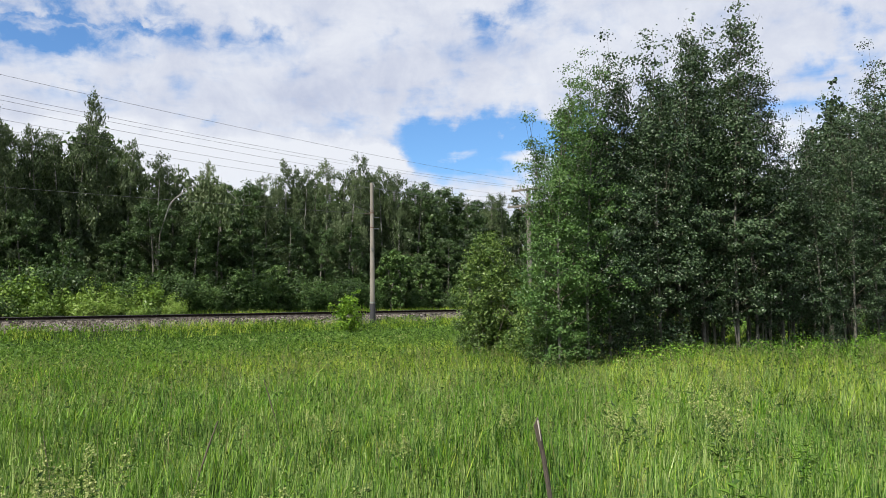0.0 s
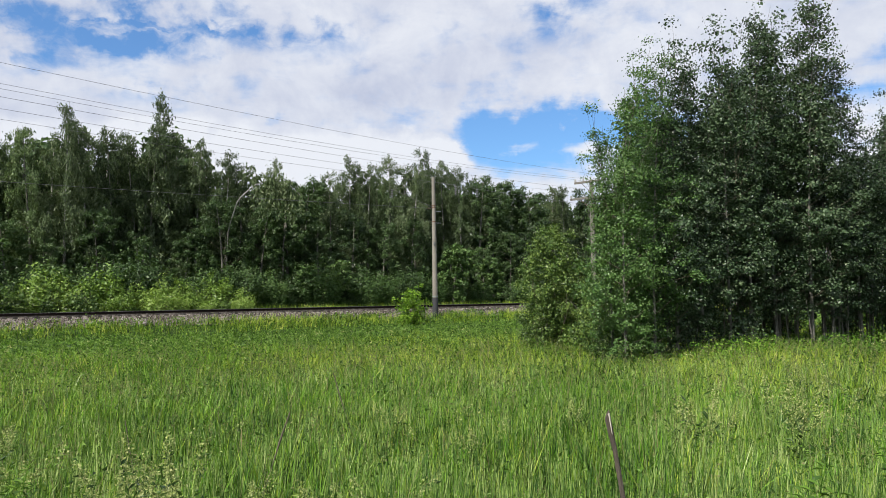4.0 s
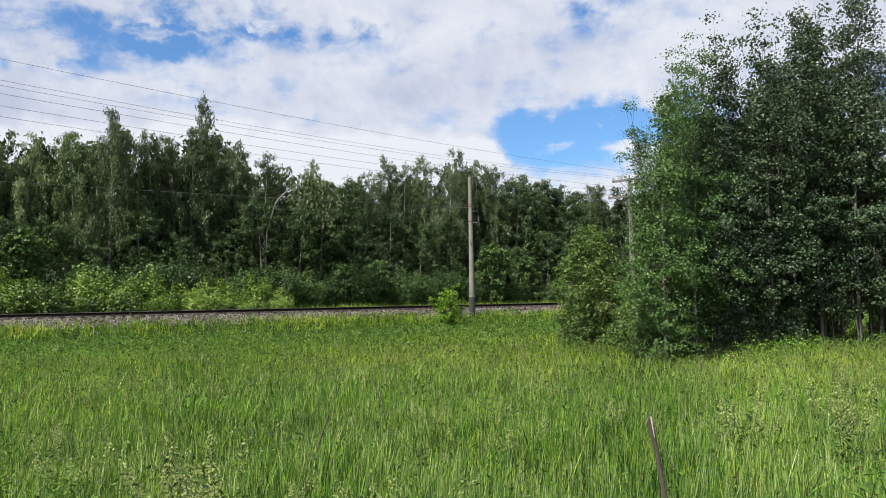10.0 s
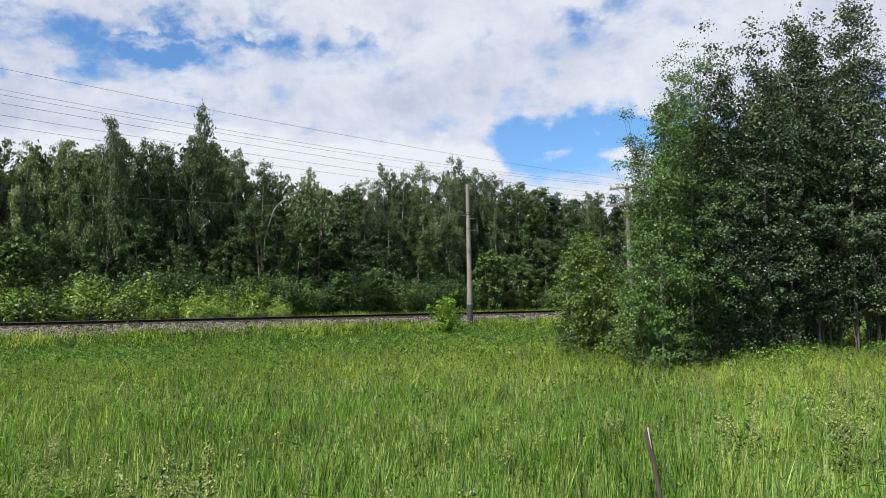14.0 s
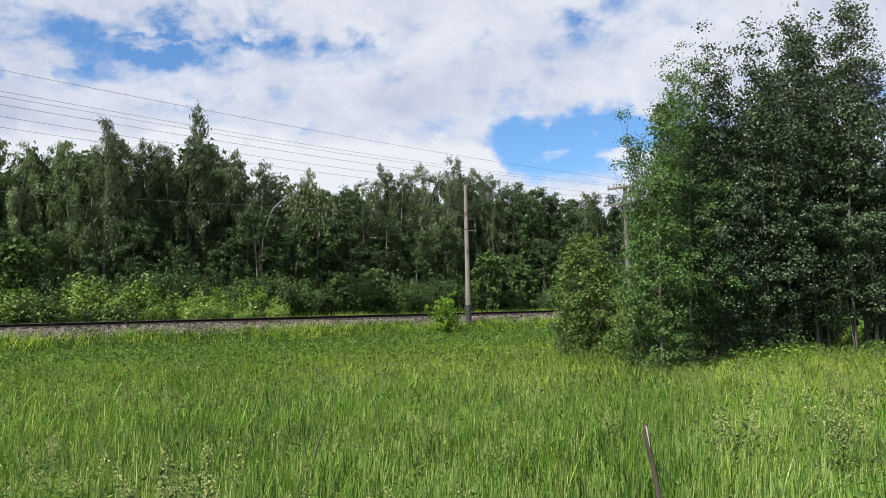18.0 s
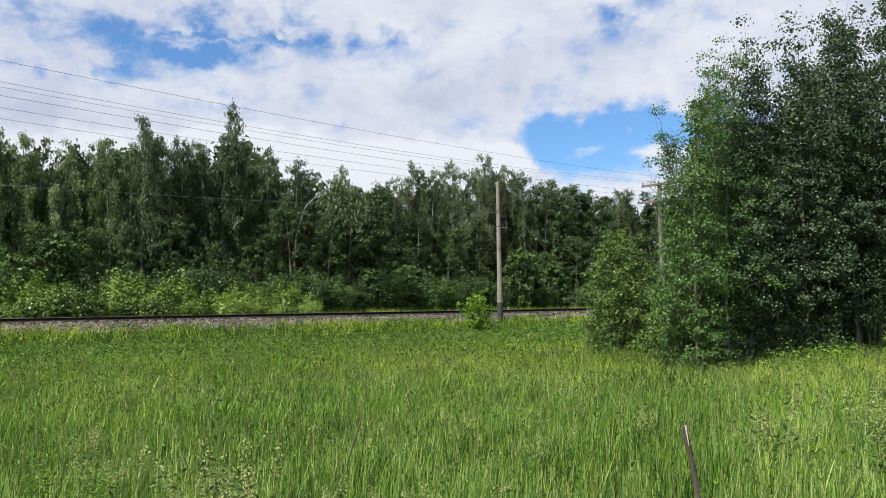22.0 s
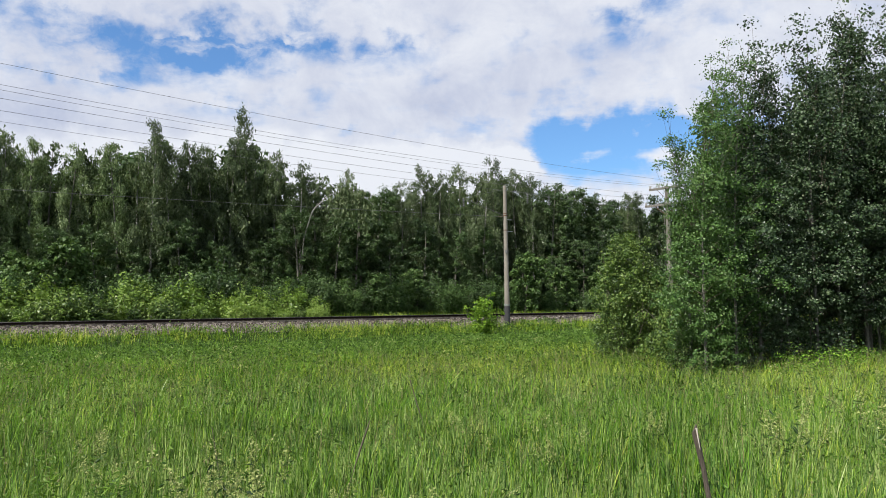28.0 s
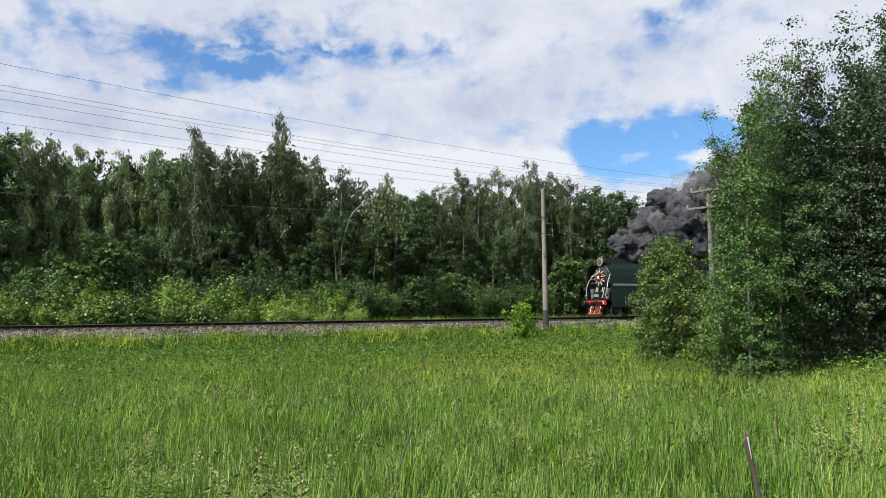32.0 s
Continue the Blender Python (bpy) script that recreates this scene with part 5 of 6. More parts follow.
    for k in range(20):
        a = (k + 0.5) * math.pi / 10
        r0, r1, w = 0.36, 0.54 if k % 2 else 0.70, 0.020
        bm = bmesh.new()
        d, s = Vector((-math.cos(a), math.sin(a), 0)), Vector((math.sin(a), math.cos(a), 0))
        q = [bm.verts.new(face @ p) for p in (d * r0 - s * w * 0.4 + Vector((0, 0, -0.04)), d * r1 - s * w + Vector((0, 0, -0.10)), d * r1 + s * w + Vector((0, 0, -0.10)), d * r0 + s * w * 0.4 + Vector((0, 0, -0.04)))]
        q2 = [bm.verts.new(v.co + Vector((0.04, 0, 0))) for v in q]
        bm.faces.new(q2)
        for i in range(4):
            bm.faces.new((q[i], q[(i + 1) % 4], q2[(i + 1) % 4], q2[i]))
        part("ray", bm, M_gold if k % 2 else M_white, door)
    # head lamp
    bm = bmesh.new()
    tube_mesh(bm, [(0.2, -1.05), (0.29, -0.9), (0.30, -0.55), (0.26, -0.52)], Matrix.Translation((0, 0, 4.42)) @ LIE, 24)
    box(bm, -0.95, -0.72, -0.12, 0.12, 4.02, 4.2)
    lamp = part("head_lamp", bm, M_loco_black, loco)
    bm = bmesh.new()
    tube_mesh(bm, [(0.26, -0.60), (0.335, -0.60), (0.335, -0.515), (0.26, -0.515)], Matrix.Translation((0, 0, 4.42)) @ LIE, 24)
    part("rim", bm, M_galv, lamp, "bright lamp rim")
    bm = bmesh.new()
    tube_mesh(bm, [(0.25, -0.525), (0.23, -0.5), (0.1, -0.47), (0.02, -0.465)], Matrix.Translation((0, 0, 4.42)) @ LIE, 24)
    part("lens", bm, M_glass, lamp)
    # casing on top with the chimney
    bm = bmesh.new()
    box(bm, -12.6, -1.15, -0.6, 0.6, 3.9, 4.66, 0.2)
    part("top_casing", bm, M_loco_black, loco)
    bm = bmesh.new()
    lathe(bm, [(0.40, 4.5), (0.38, 4.7), (0.42, 4.84), (0.36, 4.86)], pose(-2.7, 0, 0), 24)
    part("chimney", bm, M_loco_black, loco)
    # smoke deflectors: tall plates that curve in at the top
    for s in (-1, 1):
        bm = bmesh.new()
        prof = [(1.52, 0.75), (1.57, 1.6), (1.57, 3.2), (1.51, 3.8), (1.36, 4.2)]
        xs = [(-0.25, 0.0), (-0.5, 0.0), (-3.6, 0.0), (-3.8, 0.0)]
        rows_ = []
        for i, (x, _) in enumerate(xs):
            rows_.append([])
            for k, (y, z) in enumerate(prof):
                zz = z if 0 < i < 3 else (z if k < 4 else z - 0.12)
                xx = x - (0.22 * abs(z - 2.4) / 1.8 if i < 2 else 0.0)
                rows_[i].append(bm.verts.new((xx, s * y, zz)))
        for A, B in zip(rows_, rows_[1:]):
            for k in range(len(prof) - 1):
                bm.faces.new((A[k], A[k + 1], B[k + 1], B[k]))
        bmesh.ops.recalc_face_normals(bm, faces=bm.faces[:])
        bmesh.ops.solidify(bm, geom=bm.faces[:], thickness=0.03)
        defl = part("smoke_deflector", bm, M_loco_green, loco)
        defl.data.materials.append(M_loco_black)
        for f in defl.data.polygons:
            if f.normal.y * s < 0.1:
                f.material_index = 1
        bm = bmesh.new()
        box(bm, -17.0, -0.6, s * 1.60 - 0.025, s * 1.60 + 0.025, 2.44, 2.60)
        part("side_stripe", bm, M_pale, loco, "pale painted stripe")
        bm = bmesh.new()
        box(bm, -14.0, -1.2, min(s * 1.0, s * 1.52), max(s * 1.0, s * 1.52), 2.36, 2.42)
        part("running_board", bm, M_loco_black, loco)
        bm = bmesh.new()
        box(bm, -6.2, -3.85, min(s * 1.49, s * 1.51), max(s * 1.49, s * 1.51), 1.55, 2.35)
        part("side_skirt", bm, M_loco_black, loco)
        # cylinder
        bm = bmesh.new()
        tube_mesh(bm, [(0.36, -3.2), (0.42, -3.15), (0.42, -1.75), (0.36, -1.7), (0.12, -1.62)], Matrix.Translation((0, s * 1.22, 1.0)) @ LIE, 20)
        part("cylinder", bm, M_loco_black, loco)
    # frame, firebox, cab
    bm = bmesh.new()
    box(bm, -17.2, -0.1, -0.6, 0.6, 0.75, 1.5)
    part("main_frame", bm, M_loco_black, loco)
    bm = bmesh.new()
    box(bm, -13.6, -10.2, -1.2, 1.2, 1.5, 3.2, 0.15)
    part("firebox", bm, M_loco_green, loco)
    bm = bmesh.new()
    box(bm, -16.6, -13.6, -1.5, 1.5, 1.4, 3.9, 0.05)
    cab = part("cab", bm, M_loco_green, loco)
    bm = bmesh.new()
    lathe(bm, [(1.62, -16.9), (1.62, -13.3)], Matrix.Translation((0, 0, 2.95)) @ LIE @ Matrix.Diagonal((0.82, 1, 1, 1)), 28)
    part("cab_roof", bm, M_loco_black, loco)
    for s in (-1, 1):
        for x in (-14.3, -15.5):
            bm = bmesh.new()
            box(bm, x - 0.4, x + 0.4, s * 1.505 - 0.008, s * 1.505 + 0.008, 2.75, 3.45)
            part("cab_window", bm, M_glass, cab)
    # tender
    bm = bmesh.new()
    box(bm, -29.2, -17.4, -1.55, 1.55, 1.3, 3.3, 0.08)
    box(bm, -22.5, -17.6, -1.25, 1.25, 3.3, 4.0, 0.1)
    tender = part("tender", bm, M_loco_green, loco)
    # wheels
    spin = []
    for x, r in ((-1.3, 0.5), (-3.6, 0.5), (-5.3, 0.925), (-7.25, 0.925), (-9.2, 0.925), (-11.15, 0.925), (-13.0, 0.5), (-14.6, 0.5)):
        for y in (-0.8, 0.8):
            spin.append((wheel(loco, x, y, r, "driving_wheel" if r > 0.7 else "carrying_wheel"), r))
    for x in (-18.6, -20.2, -22.0, -24.6, -26.4, -28.0):
        for y in (-0.8, 0.8):
            spin.append((wheel(loco, x, y, 0.5, "tender_wheel", 10), 0.5))
    for s in (-1, 1):
        bm = bmesh.new()
        box(bm, -11.3, -5.1, s * 1.02 - 0.03, s * 1.02 + 0.03, 0.62, 0.76, 0.01)
        part("coupling_rod", bm, M_steel, loco)
    return loco, spin


def puff_mesh(seed, r, lumps=0.45):
    """A rolling ball of smoke: cauliflower relief on a round body."""
    bm = bmesh.new()
    bmesh.ops.create_icosphere(bm, subdivisions=4, radius=1.0)
    off = Vector((seed * 7.3, seed * 3.1, seed * 5.7))
    for v in bm.verts:
        d = v.co.normalized()
        big = noise.noise(d * 1.2 + off) * 0.45
        mid = abs(noise.noise(d * 2.7 + off * 2)) * 0.55
        fine = abs(noise.noise(d * 5.0 + off)) * 0.24
        v.co = d * r * (0.72 + big + lumps * (0.9 * mid + fine) * 1.4)
        v.co.z *= 0.88
    for f in bm.faces:
        f.smooth = True
    me = bpy.data.meshes.new("puff")
    bm.to_mesh(me)
    bm.free()
    return me


def build_smoke():
    """The plume over the engine: dense rolling puffs at the chimney, thinner ones trailing up and back."""
    plume = thing("smoke_plume", "thick dark grey smoke rolling back from the locomotive's chimney", "smoke")
    rng = random.Random(9)
    meshes = [puff_mesh(i + 1, 1.0) for i in range(6)]
    for me in meshes:
        me.materials.append(M_smoke)
    thin = [me.copy() for me in meshes[:4]]
    for me in thin:
        me.materials.clear()
        me.materials.append(M_haze)
    puffs = []
    for i in range(84):
        t = (i + rng.random()) / 84
        x = -2.6 - 16.5 * t ** 1.15 + rng.uniform(-0.6, 0.6)
        spread = 0.5 + 3.5 * t ** 0.8
        mid = 5.2 + 6.9 * t
        z = max(5.0, mid + rng.uniform(-1.3, 0.9) * spread)
        y = rng.uniform(-0.55, 0.55) * spread
        r = 0.5 + 1.35 * t ** 0.6 * rng.uniform(0.6, 1.25)
        ob = new("puff", rng.choice(thin if t > 0.60 and rng.random() < 0.75 else meshes))
        ob.parent = plume
        ob.matrix_basis = pose(x, y, z, rng.uniform(0, 360), rng.uniform(0, 360), rng.uniform(0, 360)) @ Matrix.Scale(r, 4)
        puffs.append((ob, x, y, z, r, rng.uniform(-40, 40), rng.uniform(0, 6.28)))
    # thin veils round the dense smoke
    for i in range(34):
        t = 0.06 + 0.94 * (i + rng.random()) / 34
        spread = 0.6 + 3.9 * t ** 0.8
        x, y, z = -2.6 - 16.5 * t ** 1.15 + rng.uniform(-0.5, 0.5), rng.uniform(-0.7, 0.7) * spread, 5.5 + 6.9 * t + rng.uniform(-0.9, 1.0) * spread
        r = (0.6 + 1.6 * t ** 0.6) * rng.uniform(0.7, 1.2)
        ob = new("smoke_veil", rng.choice(thin))
        ob.parent = plume
        ob.matrix_basis = pose(x, y, z, rng.uniform(0, 360), rng.uniform(0, 360), rng.uniform(0, 360)) @ Matrix.Scale(r, 4)
        puffs.append((ob, x, y, z, r, rng.uniform(-40, 40), rng.uniform(0, 6.28)))
    return plume, puffs


def haze_material():
    m, n = material("thin_smoke")
    co = n.add("ShaderNodeTexCoord").outputs["Object"]
    f = n.noise(co, 1.4, 5.0, 0.6)
    a = n.add("ShaderNodeMapRange", {0: f, 1: 0.38, 2: 0.68, 3: 0.0, 4: 0.26}).outputs[0]
    d = n.add("ShaderNodeBsdfDiffuse", {"Color": (0.22, 0.22, 0.235, 1.0)})
    t = n.add("ShaderNodeBsdfTransparent")
    mx = n.add("ShaderNodeMixShader", {0: a, 1: t.outputs[0], 2: d.outputs[0]})
    n.add("ShaderNodeOutputMaterial", {"Surface": mx.outputs[0]})
    return m


M_haze = haze_material()
engine, engine_wheels = build_engine()
plume, plume_puffs = build_smoke()

# ---------------------------------------------------------------- the meadow


def blades(x, y, h, w, rng, bend, joints, bowed=0.25):
    """Grass blades that taper and bow over."""
    n = len(x)
    z = ground_z(x, y)
    a = rng.uniform(0, 2 * math.pi, n)
    lean = bend * np.where(rng.random(n) < bowed, 2.6, 1.0) * rng.uniform(0.15, 1.0, n) * h
    dx, dy = np.cos(a) * lean + 0.03 * h, np.sin(a) * lean
    t = rng.uniform(0, 2 * math.pi, n)
    wx, wy = np.cos(t) * w * 0.5, np.sin(t) * w * 0.5
    rows = []
    ts = np.linspace(0, 1, joints + 1)
    for q in ts[:-1]:
        cx, cy, cz = x + dx * q * q, y + dy * q * q, z + h * (q - 0.10 * q * q) - 0.02
        k = 1.0 - 0.45 * q
        rows += [np.stack([cx - wx * k, cy - wy * k, cz], 1), np.stack([cx + wx * k, cy + wy * k, cz], 1)]
    rows.append(np.stack([x + dx, y + dy, z + h * 0.9], 1))
    V = np.stack(rows, 1)
    m = V.shape[1]
    F = []
    for j in range(joints - 1):
        F += [(2 * j, 2 * j + 1, 2 * j + 3), (2 * j, 2 * j + 3, 2 * j + 2)]
    F.append((m - 3, m - 2, m - 1))
    F = np.array(F)[None] + m * np.arange(n)[:, None, None]
    return V.reshape(-1, 3), F.reshape(-1, 3)


def scatter(rng, n, r0, r1, a0=-38.0, a1=40.0):
    n = int(n * 1.22)
    r = np.sqrt(rng.uniform(r0 * r0, r1 * r1, n))
    a = np.radians(np.where(rng.random(n) < 0.70, rng.uniform(a0, a1, n), rng.normal(1.0, 52.0, n)))
    x, y = r * np.sin(a), r * np.cos(a)
    return x, y


def tufted(rng, x, y):
    """Draws blades together into tufts and leaves lanes between."""
    n = len(x)
    k = max(1, n // 9)
    c = rng.integers(0, n, k)
    which = rng.integers(0, k, n)
    mixd = rng.random(n) < 0.55
    jx, jy = x[c][which] + rng.normal(0, 0.09, n), y[c][which] + rng.normal(0, 0.09, n)
    size = rng.uniform(0.55, 1.25, k)[which]
    return np.where(mixd, jx, x), np.where(mixd, jy, y), np.where(mixd, size, rng.uniform(0.5, 1.0, n))


def height_drift(x, y):
    return 1.0 + 0.22 * np.sin(x * 0.9 + 1.3 * np.sin(y * 0.4)) * np.cos(y * 0.7 + 0.8) + 0.15 * np.sin(x * 2.3 + y * 1.7) + 0.12 * np.sin(x * 4.1 - y * 3.3 + 2 * np.sin(y * 1.1))


def open_ground(x, y):
    """True where grass grows: not on the ballast nor on the far side of the line."""
    s, u = track_su(x, y)
    edge = 17.9 + 0.46 * (np.asarray(x) - 6.3)
    floor = (x > 6.0) & (x < 23.0) & (y > edge + 0.35 + 0.25 * np.sin(3.1 * np.asarray(x))) & (y < edge + 5.5)
    return (u < -3.35) & ~floor


def build_meadow():
    rng = np.random.default_rng(77)
    pieces, sedge, lush = [], [], []
    for n, r0, r1, h, w, bend, joints in ((40000, 1.0, 5.2, 0.54, 0.0062, 0.11, 3), (48000, 4.8, 9.5, 0.50, 0.0085, 0.14, 3), (26000, 9.0, 16.0, 0.48, 0.014, 0.24, 2)):
        x, y, tuft = tufted(rng, *scatter(rng, n, r0, r1))
        ok = open_ground(x, y) & (np.hypot(x, y) > 0.9)
        x, y, tuft = x[ok], y[ok], tuft[ok]
        hh = h * rng.uniform(0.55, 1.12, len(x)) * (0.3 + 0.7 * height_drift(x, y)) * (0.58 + 0.42 * tuft)
        sedge.append(blades(x, y, hh, w * rng.uniform(0.6, 1.4, len(x)), rng, bend, joints, 0.15))
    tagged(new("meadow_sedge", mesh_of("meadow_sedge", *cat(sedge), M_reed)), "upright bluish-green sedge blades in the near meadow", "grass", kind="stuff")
    for n, r0, r1, h, w, bend, joints in ((15000, 1.0, 5.0, 0.46, 0.0075, 0.26, 3), (38000, 4.5, 10.0, 0.46, 0.0098, 0.32, 3), (70000, 9.0, 22.0, 0.46, 0.018, 0.42, 2), (60000, 20.0, 44.0, 0.46, 0.040, 0.55, 1), (42000, 40.0, 76.0, 0.42, 0.07, 0.5, 1)):
        x, y, tuft = tufted(rng, *scatter(rng, n, r0, r1))
        ok = open_ground(x, y) & (np.hypot(x, y) > 0.9)
        x, y, tuft = x[ok], y[ok], tuft[ok]
        hh = h * rng.uniform(0.55, 1.15, len(x)) * height_drift(x, y) * (0.5 + 0.5 * tuft)
        s, u = track_su(x, y)
        wet = (u > -19 + 3.0 * np.sin(0.31 * s)) & (s < 2 + 4 * np.sin(0.5 * u)) & (rng.random(len(x)) < 0.85)
        wet |= (s < -31 + 3.0 * np.sin(0.4 * u)) & (rng.random(len(x)) < 0.6)
        ww = w * rng.uniform(0.6, 1.4, len(x))
        pieces.append(blades(x[~wet], y[~wet], hh[~wet], ww[~wet], rng, bend, joints))
        if wet.sum() > 200:
            lush.append(blades(x[wet], y[wet], hh[wet] * 1.1, ww[wet], rng, bend, joints))
    for n, r0, r1, h, w in ((36000, 0.7, 9.0, 0.40, 0.012), (42000, 9.0, 46.0, 0.40, 0.03)):
        r, a = np.sqrt(rng.uniform(r0 * r0, r1 * r1, n)), rng.uniform(0, 2 * math.pi, n)
        x, y = r * np.sin(a), r * np.cos(a)
        ok = open_ground(x, y)
        x, y = x[ok], y[ok]
        low = np.clip((np.hypot(x, y) - 0.4) / 1.6, 0.15, 1.0)
        pieces.append(blades(x, y, h * low * rng.uniform(0.5, 1.2, len(x)), np.full(len(x), w), rng, 0.3, 1))
    s = rng.uniform(-48, 30, 15000)
    u = -3.3 - np.abs(rng.normal(0, 1.1, len(s)))
    keep = rng.random(len(s)) < 0.35 + 0.65 * (np.sin(s * 0.8) + np.sin(s * 0.31 + 1) > -0.2)
    s, u = s[keep], u[keep]
    s2 = rng.uniform(-52, 40, 17000)
    s, u = np.concatenate([s, s2]), np.concatenate([u, rng.uniform(3.5, 9.5, len(s2))])
    xy = NOSE + s[:, None] * ALONG + u[:, None] * ACROSS
    pieces.append(blades(xy[:, 0], xy[:, 1], rng.uniform(0.25, 0.75, len(s)), np.full(len(s), 0.05), rng, 0.35, 1))
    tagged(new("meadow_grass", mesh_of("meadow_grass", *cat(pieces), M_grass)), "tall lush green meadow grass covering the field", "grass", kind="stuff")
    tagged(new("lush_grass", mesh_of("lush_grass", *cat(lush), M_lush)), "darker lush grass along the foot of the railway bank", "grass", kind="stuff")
    # broad herb leaves between the blades
    x, y, _ = tufted(rng, *scatter(rng, 105000, 2.6, 58.0))
    ok = open_ground(x, y)
    x, y = x[ok], y[ok]
    r = np.hypot(x, y)
    P = np.stack([x, y, ground_z(x, y) + 0.47 * height_drift(x, y) * np.sqrt(rng.uniform(0.3, 1.25, len(x)))], 1)
    near = tufted(rng, *scatter(rng, 9000, 2.3, 9.0))[:2]
    Pn = np.stack([near[0], near[1], ground_z(*near) + 0.5 * height_drift(*near) * np.sqrt(rng.uniform(0.2, 1.2, len(near[0])))], 1)
    P, r = np.concatenate([P, Pn]), np.concatenate([r, np.full(len(Pn), -1.0)])
    herb = kites(P, (0.028 + 0.0024 * r) * rng.uniform(0.6, 1.4, len(P)), 0.42, rng, 0.3)
    tagged(new("meadow_herbs", mesh_of("meadow_herbs", *herb, M_herb)), "small broad-leaved green herbs among the grass", "herbs", kind="stuff")
    # flowering stalks: a thin stem and a loose head
    n = 3800
    x, y = scatter(rng, n, 2.6, 22.0)
    n = len(x)
    ok = open_ground(x, y)
    x, y = x[ok], y[ok]
    n = len(x)
    r = np.hypot(x, y)
    h = rng.uniform(0.60, 0.86, n) * height_drift(x, y) * np.interp(r, [3, 12, 24], [0.95, 0.82, 0.68])
    stems = blades(x, y, h, 0.0035 + 0.0005 * r, rng, 0.22, 3)
    tips = stems[0].reshape(n, -1, 3)[:, -1]
    k = 7
    head = np.repeat(tips, k, 0) + rng.normal(0, 1, (n * k, 3)) * (0.014, 0.014, 0.045) - (0, 0, 0.05)
    heads = kites(head, np.repeat(0.014 + 0.0010 * r, k) * rng.uniform(0.7, 1.3, n * k), 0.5, rng, 0.0)
    tagged(new("flowering_stalks", mesh_of("flowering_stalks", *stems, M_seed)), "thin flowering grass stalks standing above the meadow", "grass", kind="stuff")
    tagged(new("grass_seed_heads", mesh_of("grass_seed_heads", *heads, M_seed)), "pale brownish seed heads on the meadow grass", "grass", kind="stuff")
    # small cream flowers far and near
    for mat, n, name, label, size in ((M_cream, 420, "white_flowers", "small whitish wildflowers scattered in the meadow", 0.016),):
        x, y, _ = tufted(rng, *scatter(rng, n, 3.0, 40.0))
        ok = open_ground(x, y)
        x, y = x[ok], y[ok]
        r = np.hypot(x, y)
        P = np.stack([x, y, ground_z(x, y) + rng.uniform(0.42, 0.62, len(x))], 1)
        P = np.repeat(P, 4, 0) + rng.normal(0, 0.02, (len(x) * 4, 3))
        tagged(new(name, mesh_of(name, *kites(P, np.repeat(size + 0.0012 * r, 4), 0.9, rng, 1.2), mat)), label, "flowers", kind="stuff")


def flower_plant(seed, h, heads):
    """A branching herb with creamy flower sprays and narrow leaves."""
    rng = np.random.default_rng(seed)
    ob = thing("wildflower", "tall herb with creamy flower sprays in the meadow grass", "wildflower", "creamy wildflowers")
    leaf = []
    for i in range(heads):
        a = rng.uniform(0, 6.28)
        way = np.array((0.28 * math.cos(a), 0.28 * math.sin(a), 1.0))
        ln = branch_line(rng, (0.05 * math.cos(a), 0.05 * math.sin(a), -0.03), way / np.linalg.norm(way), h * rng.uniform(0.7, 1.06), 6, 0.0)
        part("stem", mesh_of("stem", *tube(ln, np.linspace(0.004, 0.0015, 7), 4), M_bright), None, ob)
        k = 130
        t = rng.uniform(0.74, 1.0, k)
        P = along_line(ln, t) + rng.normal(0, 1, (k, 3)) * (0.026, 0.026, 0.022) * (1.25 - t)[:, None] * 2.2
        tagged(part("blossom", mesh_of("blossom", *kites(P, rng.uniform(0.008, 0.018, k), 0.8, rng, 0.6), M_cream), None, ob), kind="stuff")
        t = rng.uniform(0.3, 0.92, 30)
        leaf.append(along_line(ln, t) + rng.normal(0, 0.035, (30, 3)))
    P = np.concatenate(leaf)
    tagged(part("foliage", mesh_of("foliage", *kites(P, rng.uniform(0.03, 0.07, len(P)), 0.3, rng, 0.3), M_bright), None, ob), kind="stuff")
    return ob


def build_flowers():
    rng = random.Random(4)
    kinds = [flower_plant(1, 0.85, 6), flower_plant(2, 0.9, 9), flower_plant(3, 0.8, 4)]
    used = set()
    spots = [(-1.11, 3.62, 1.0, 1), (-0.98, 3.45, 0.95, 0), (-1.28, 4.33, 1.0, 1), (-1.45, 4.2, 0.95, 0), (-1.0, 4.5, 0.9, 2), (-0.25, 4.4, 0.95, 2), (2.49, 6.56, 0.95, 2),
             (3.98, 8.09, 1.05, 2), (2.9, 5.85, 1.1, 1), (2.3, 6.2, 1.08, 0), (0.6, 6.2, 0.95, 2), (-2.6, 5.2, 0.95, 2), (-3.4, 6.6, 0.95, 2), (1.55, 7.4, 0.95, 2), (-0.2, 7.6, 0.92, 2), (4.9, 9.5, 1.0, 0), (5.2, 8.4, 1.0, 2)]
    for x, y, s, k in spots:
        first = k not in used
        used.add(k)
        plant(kinds[k], first, x, y, rng.uniform(0, 6.28), s)


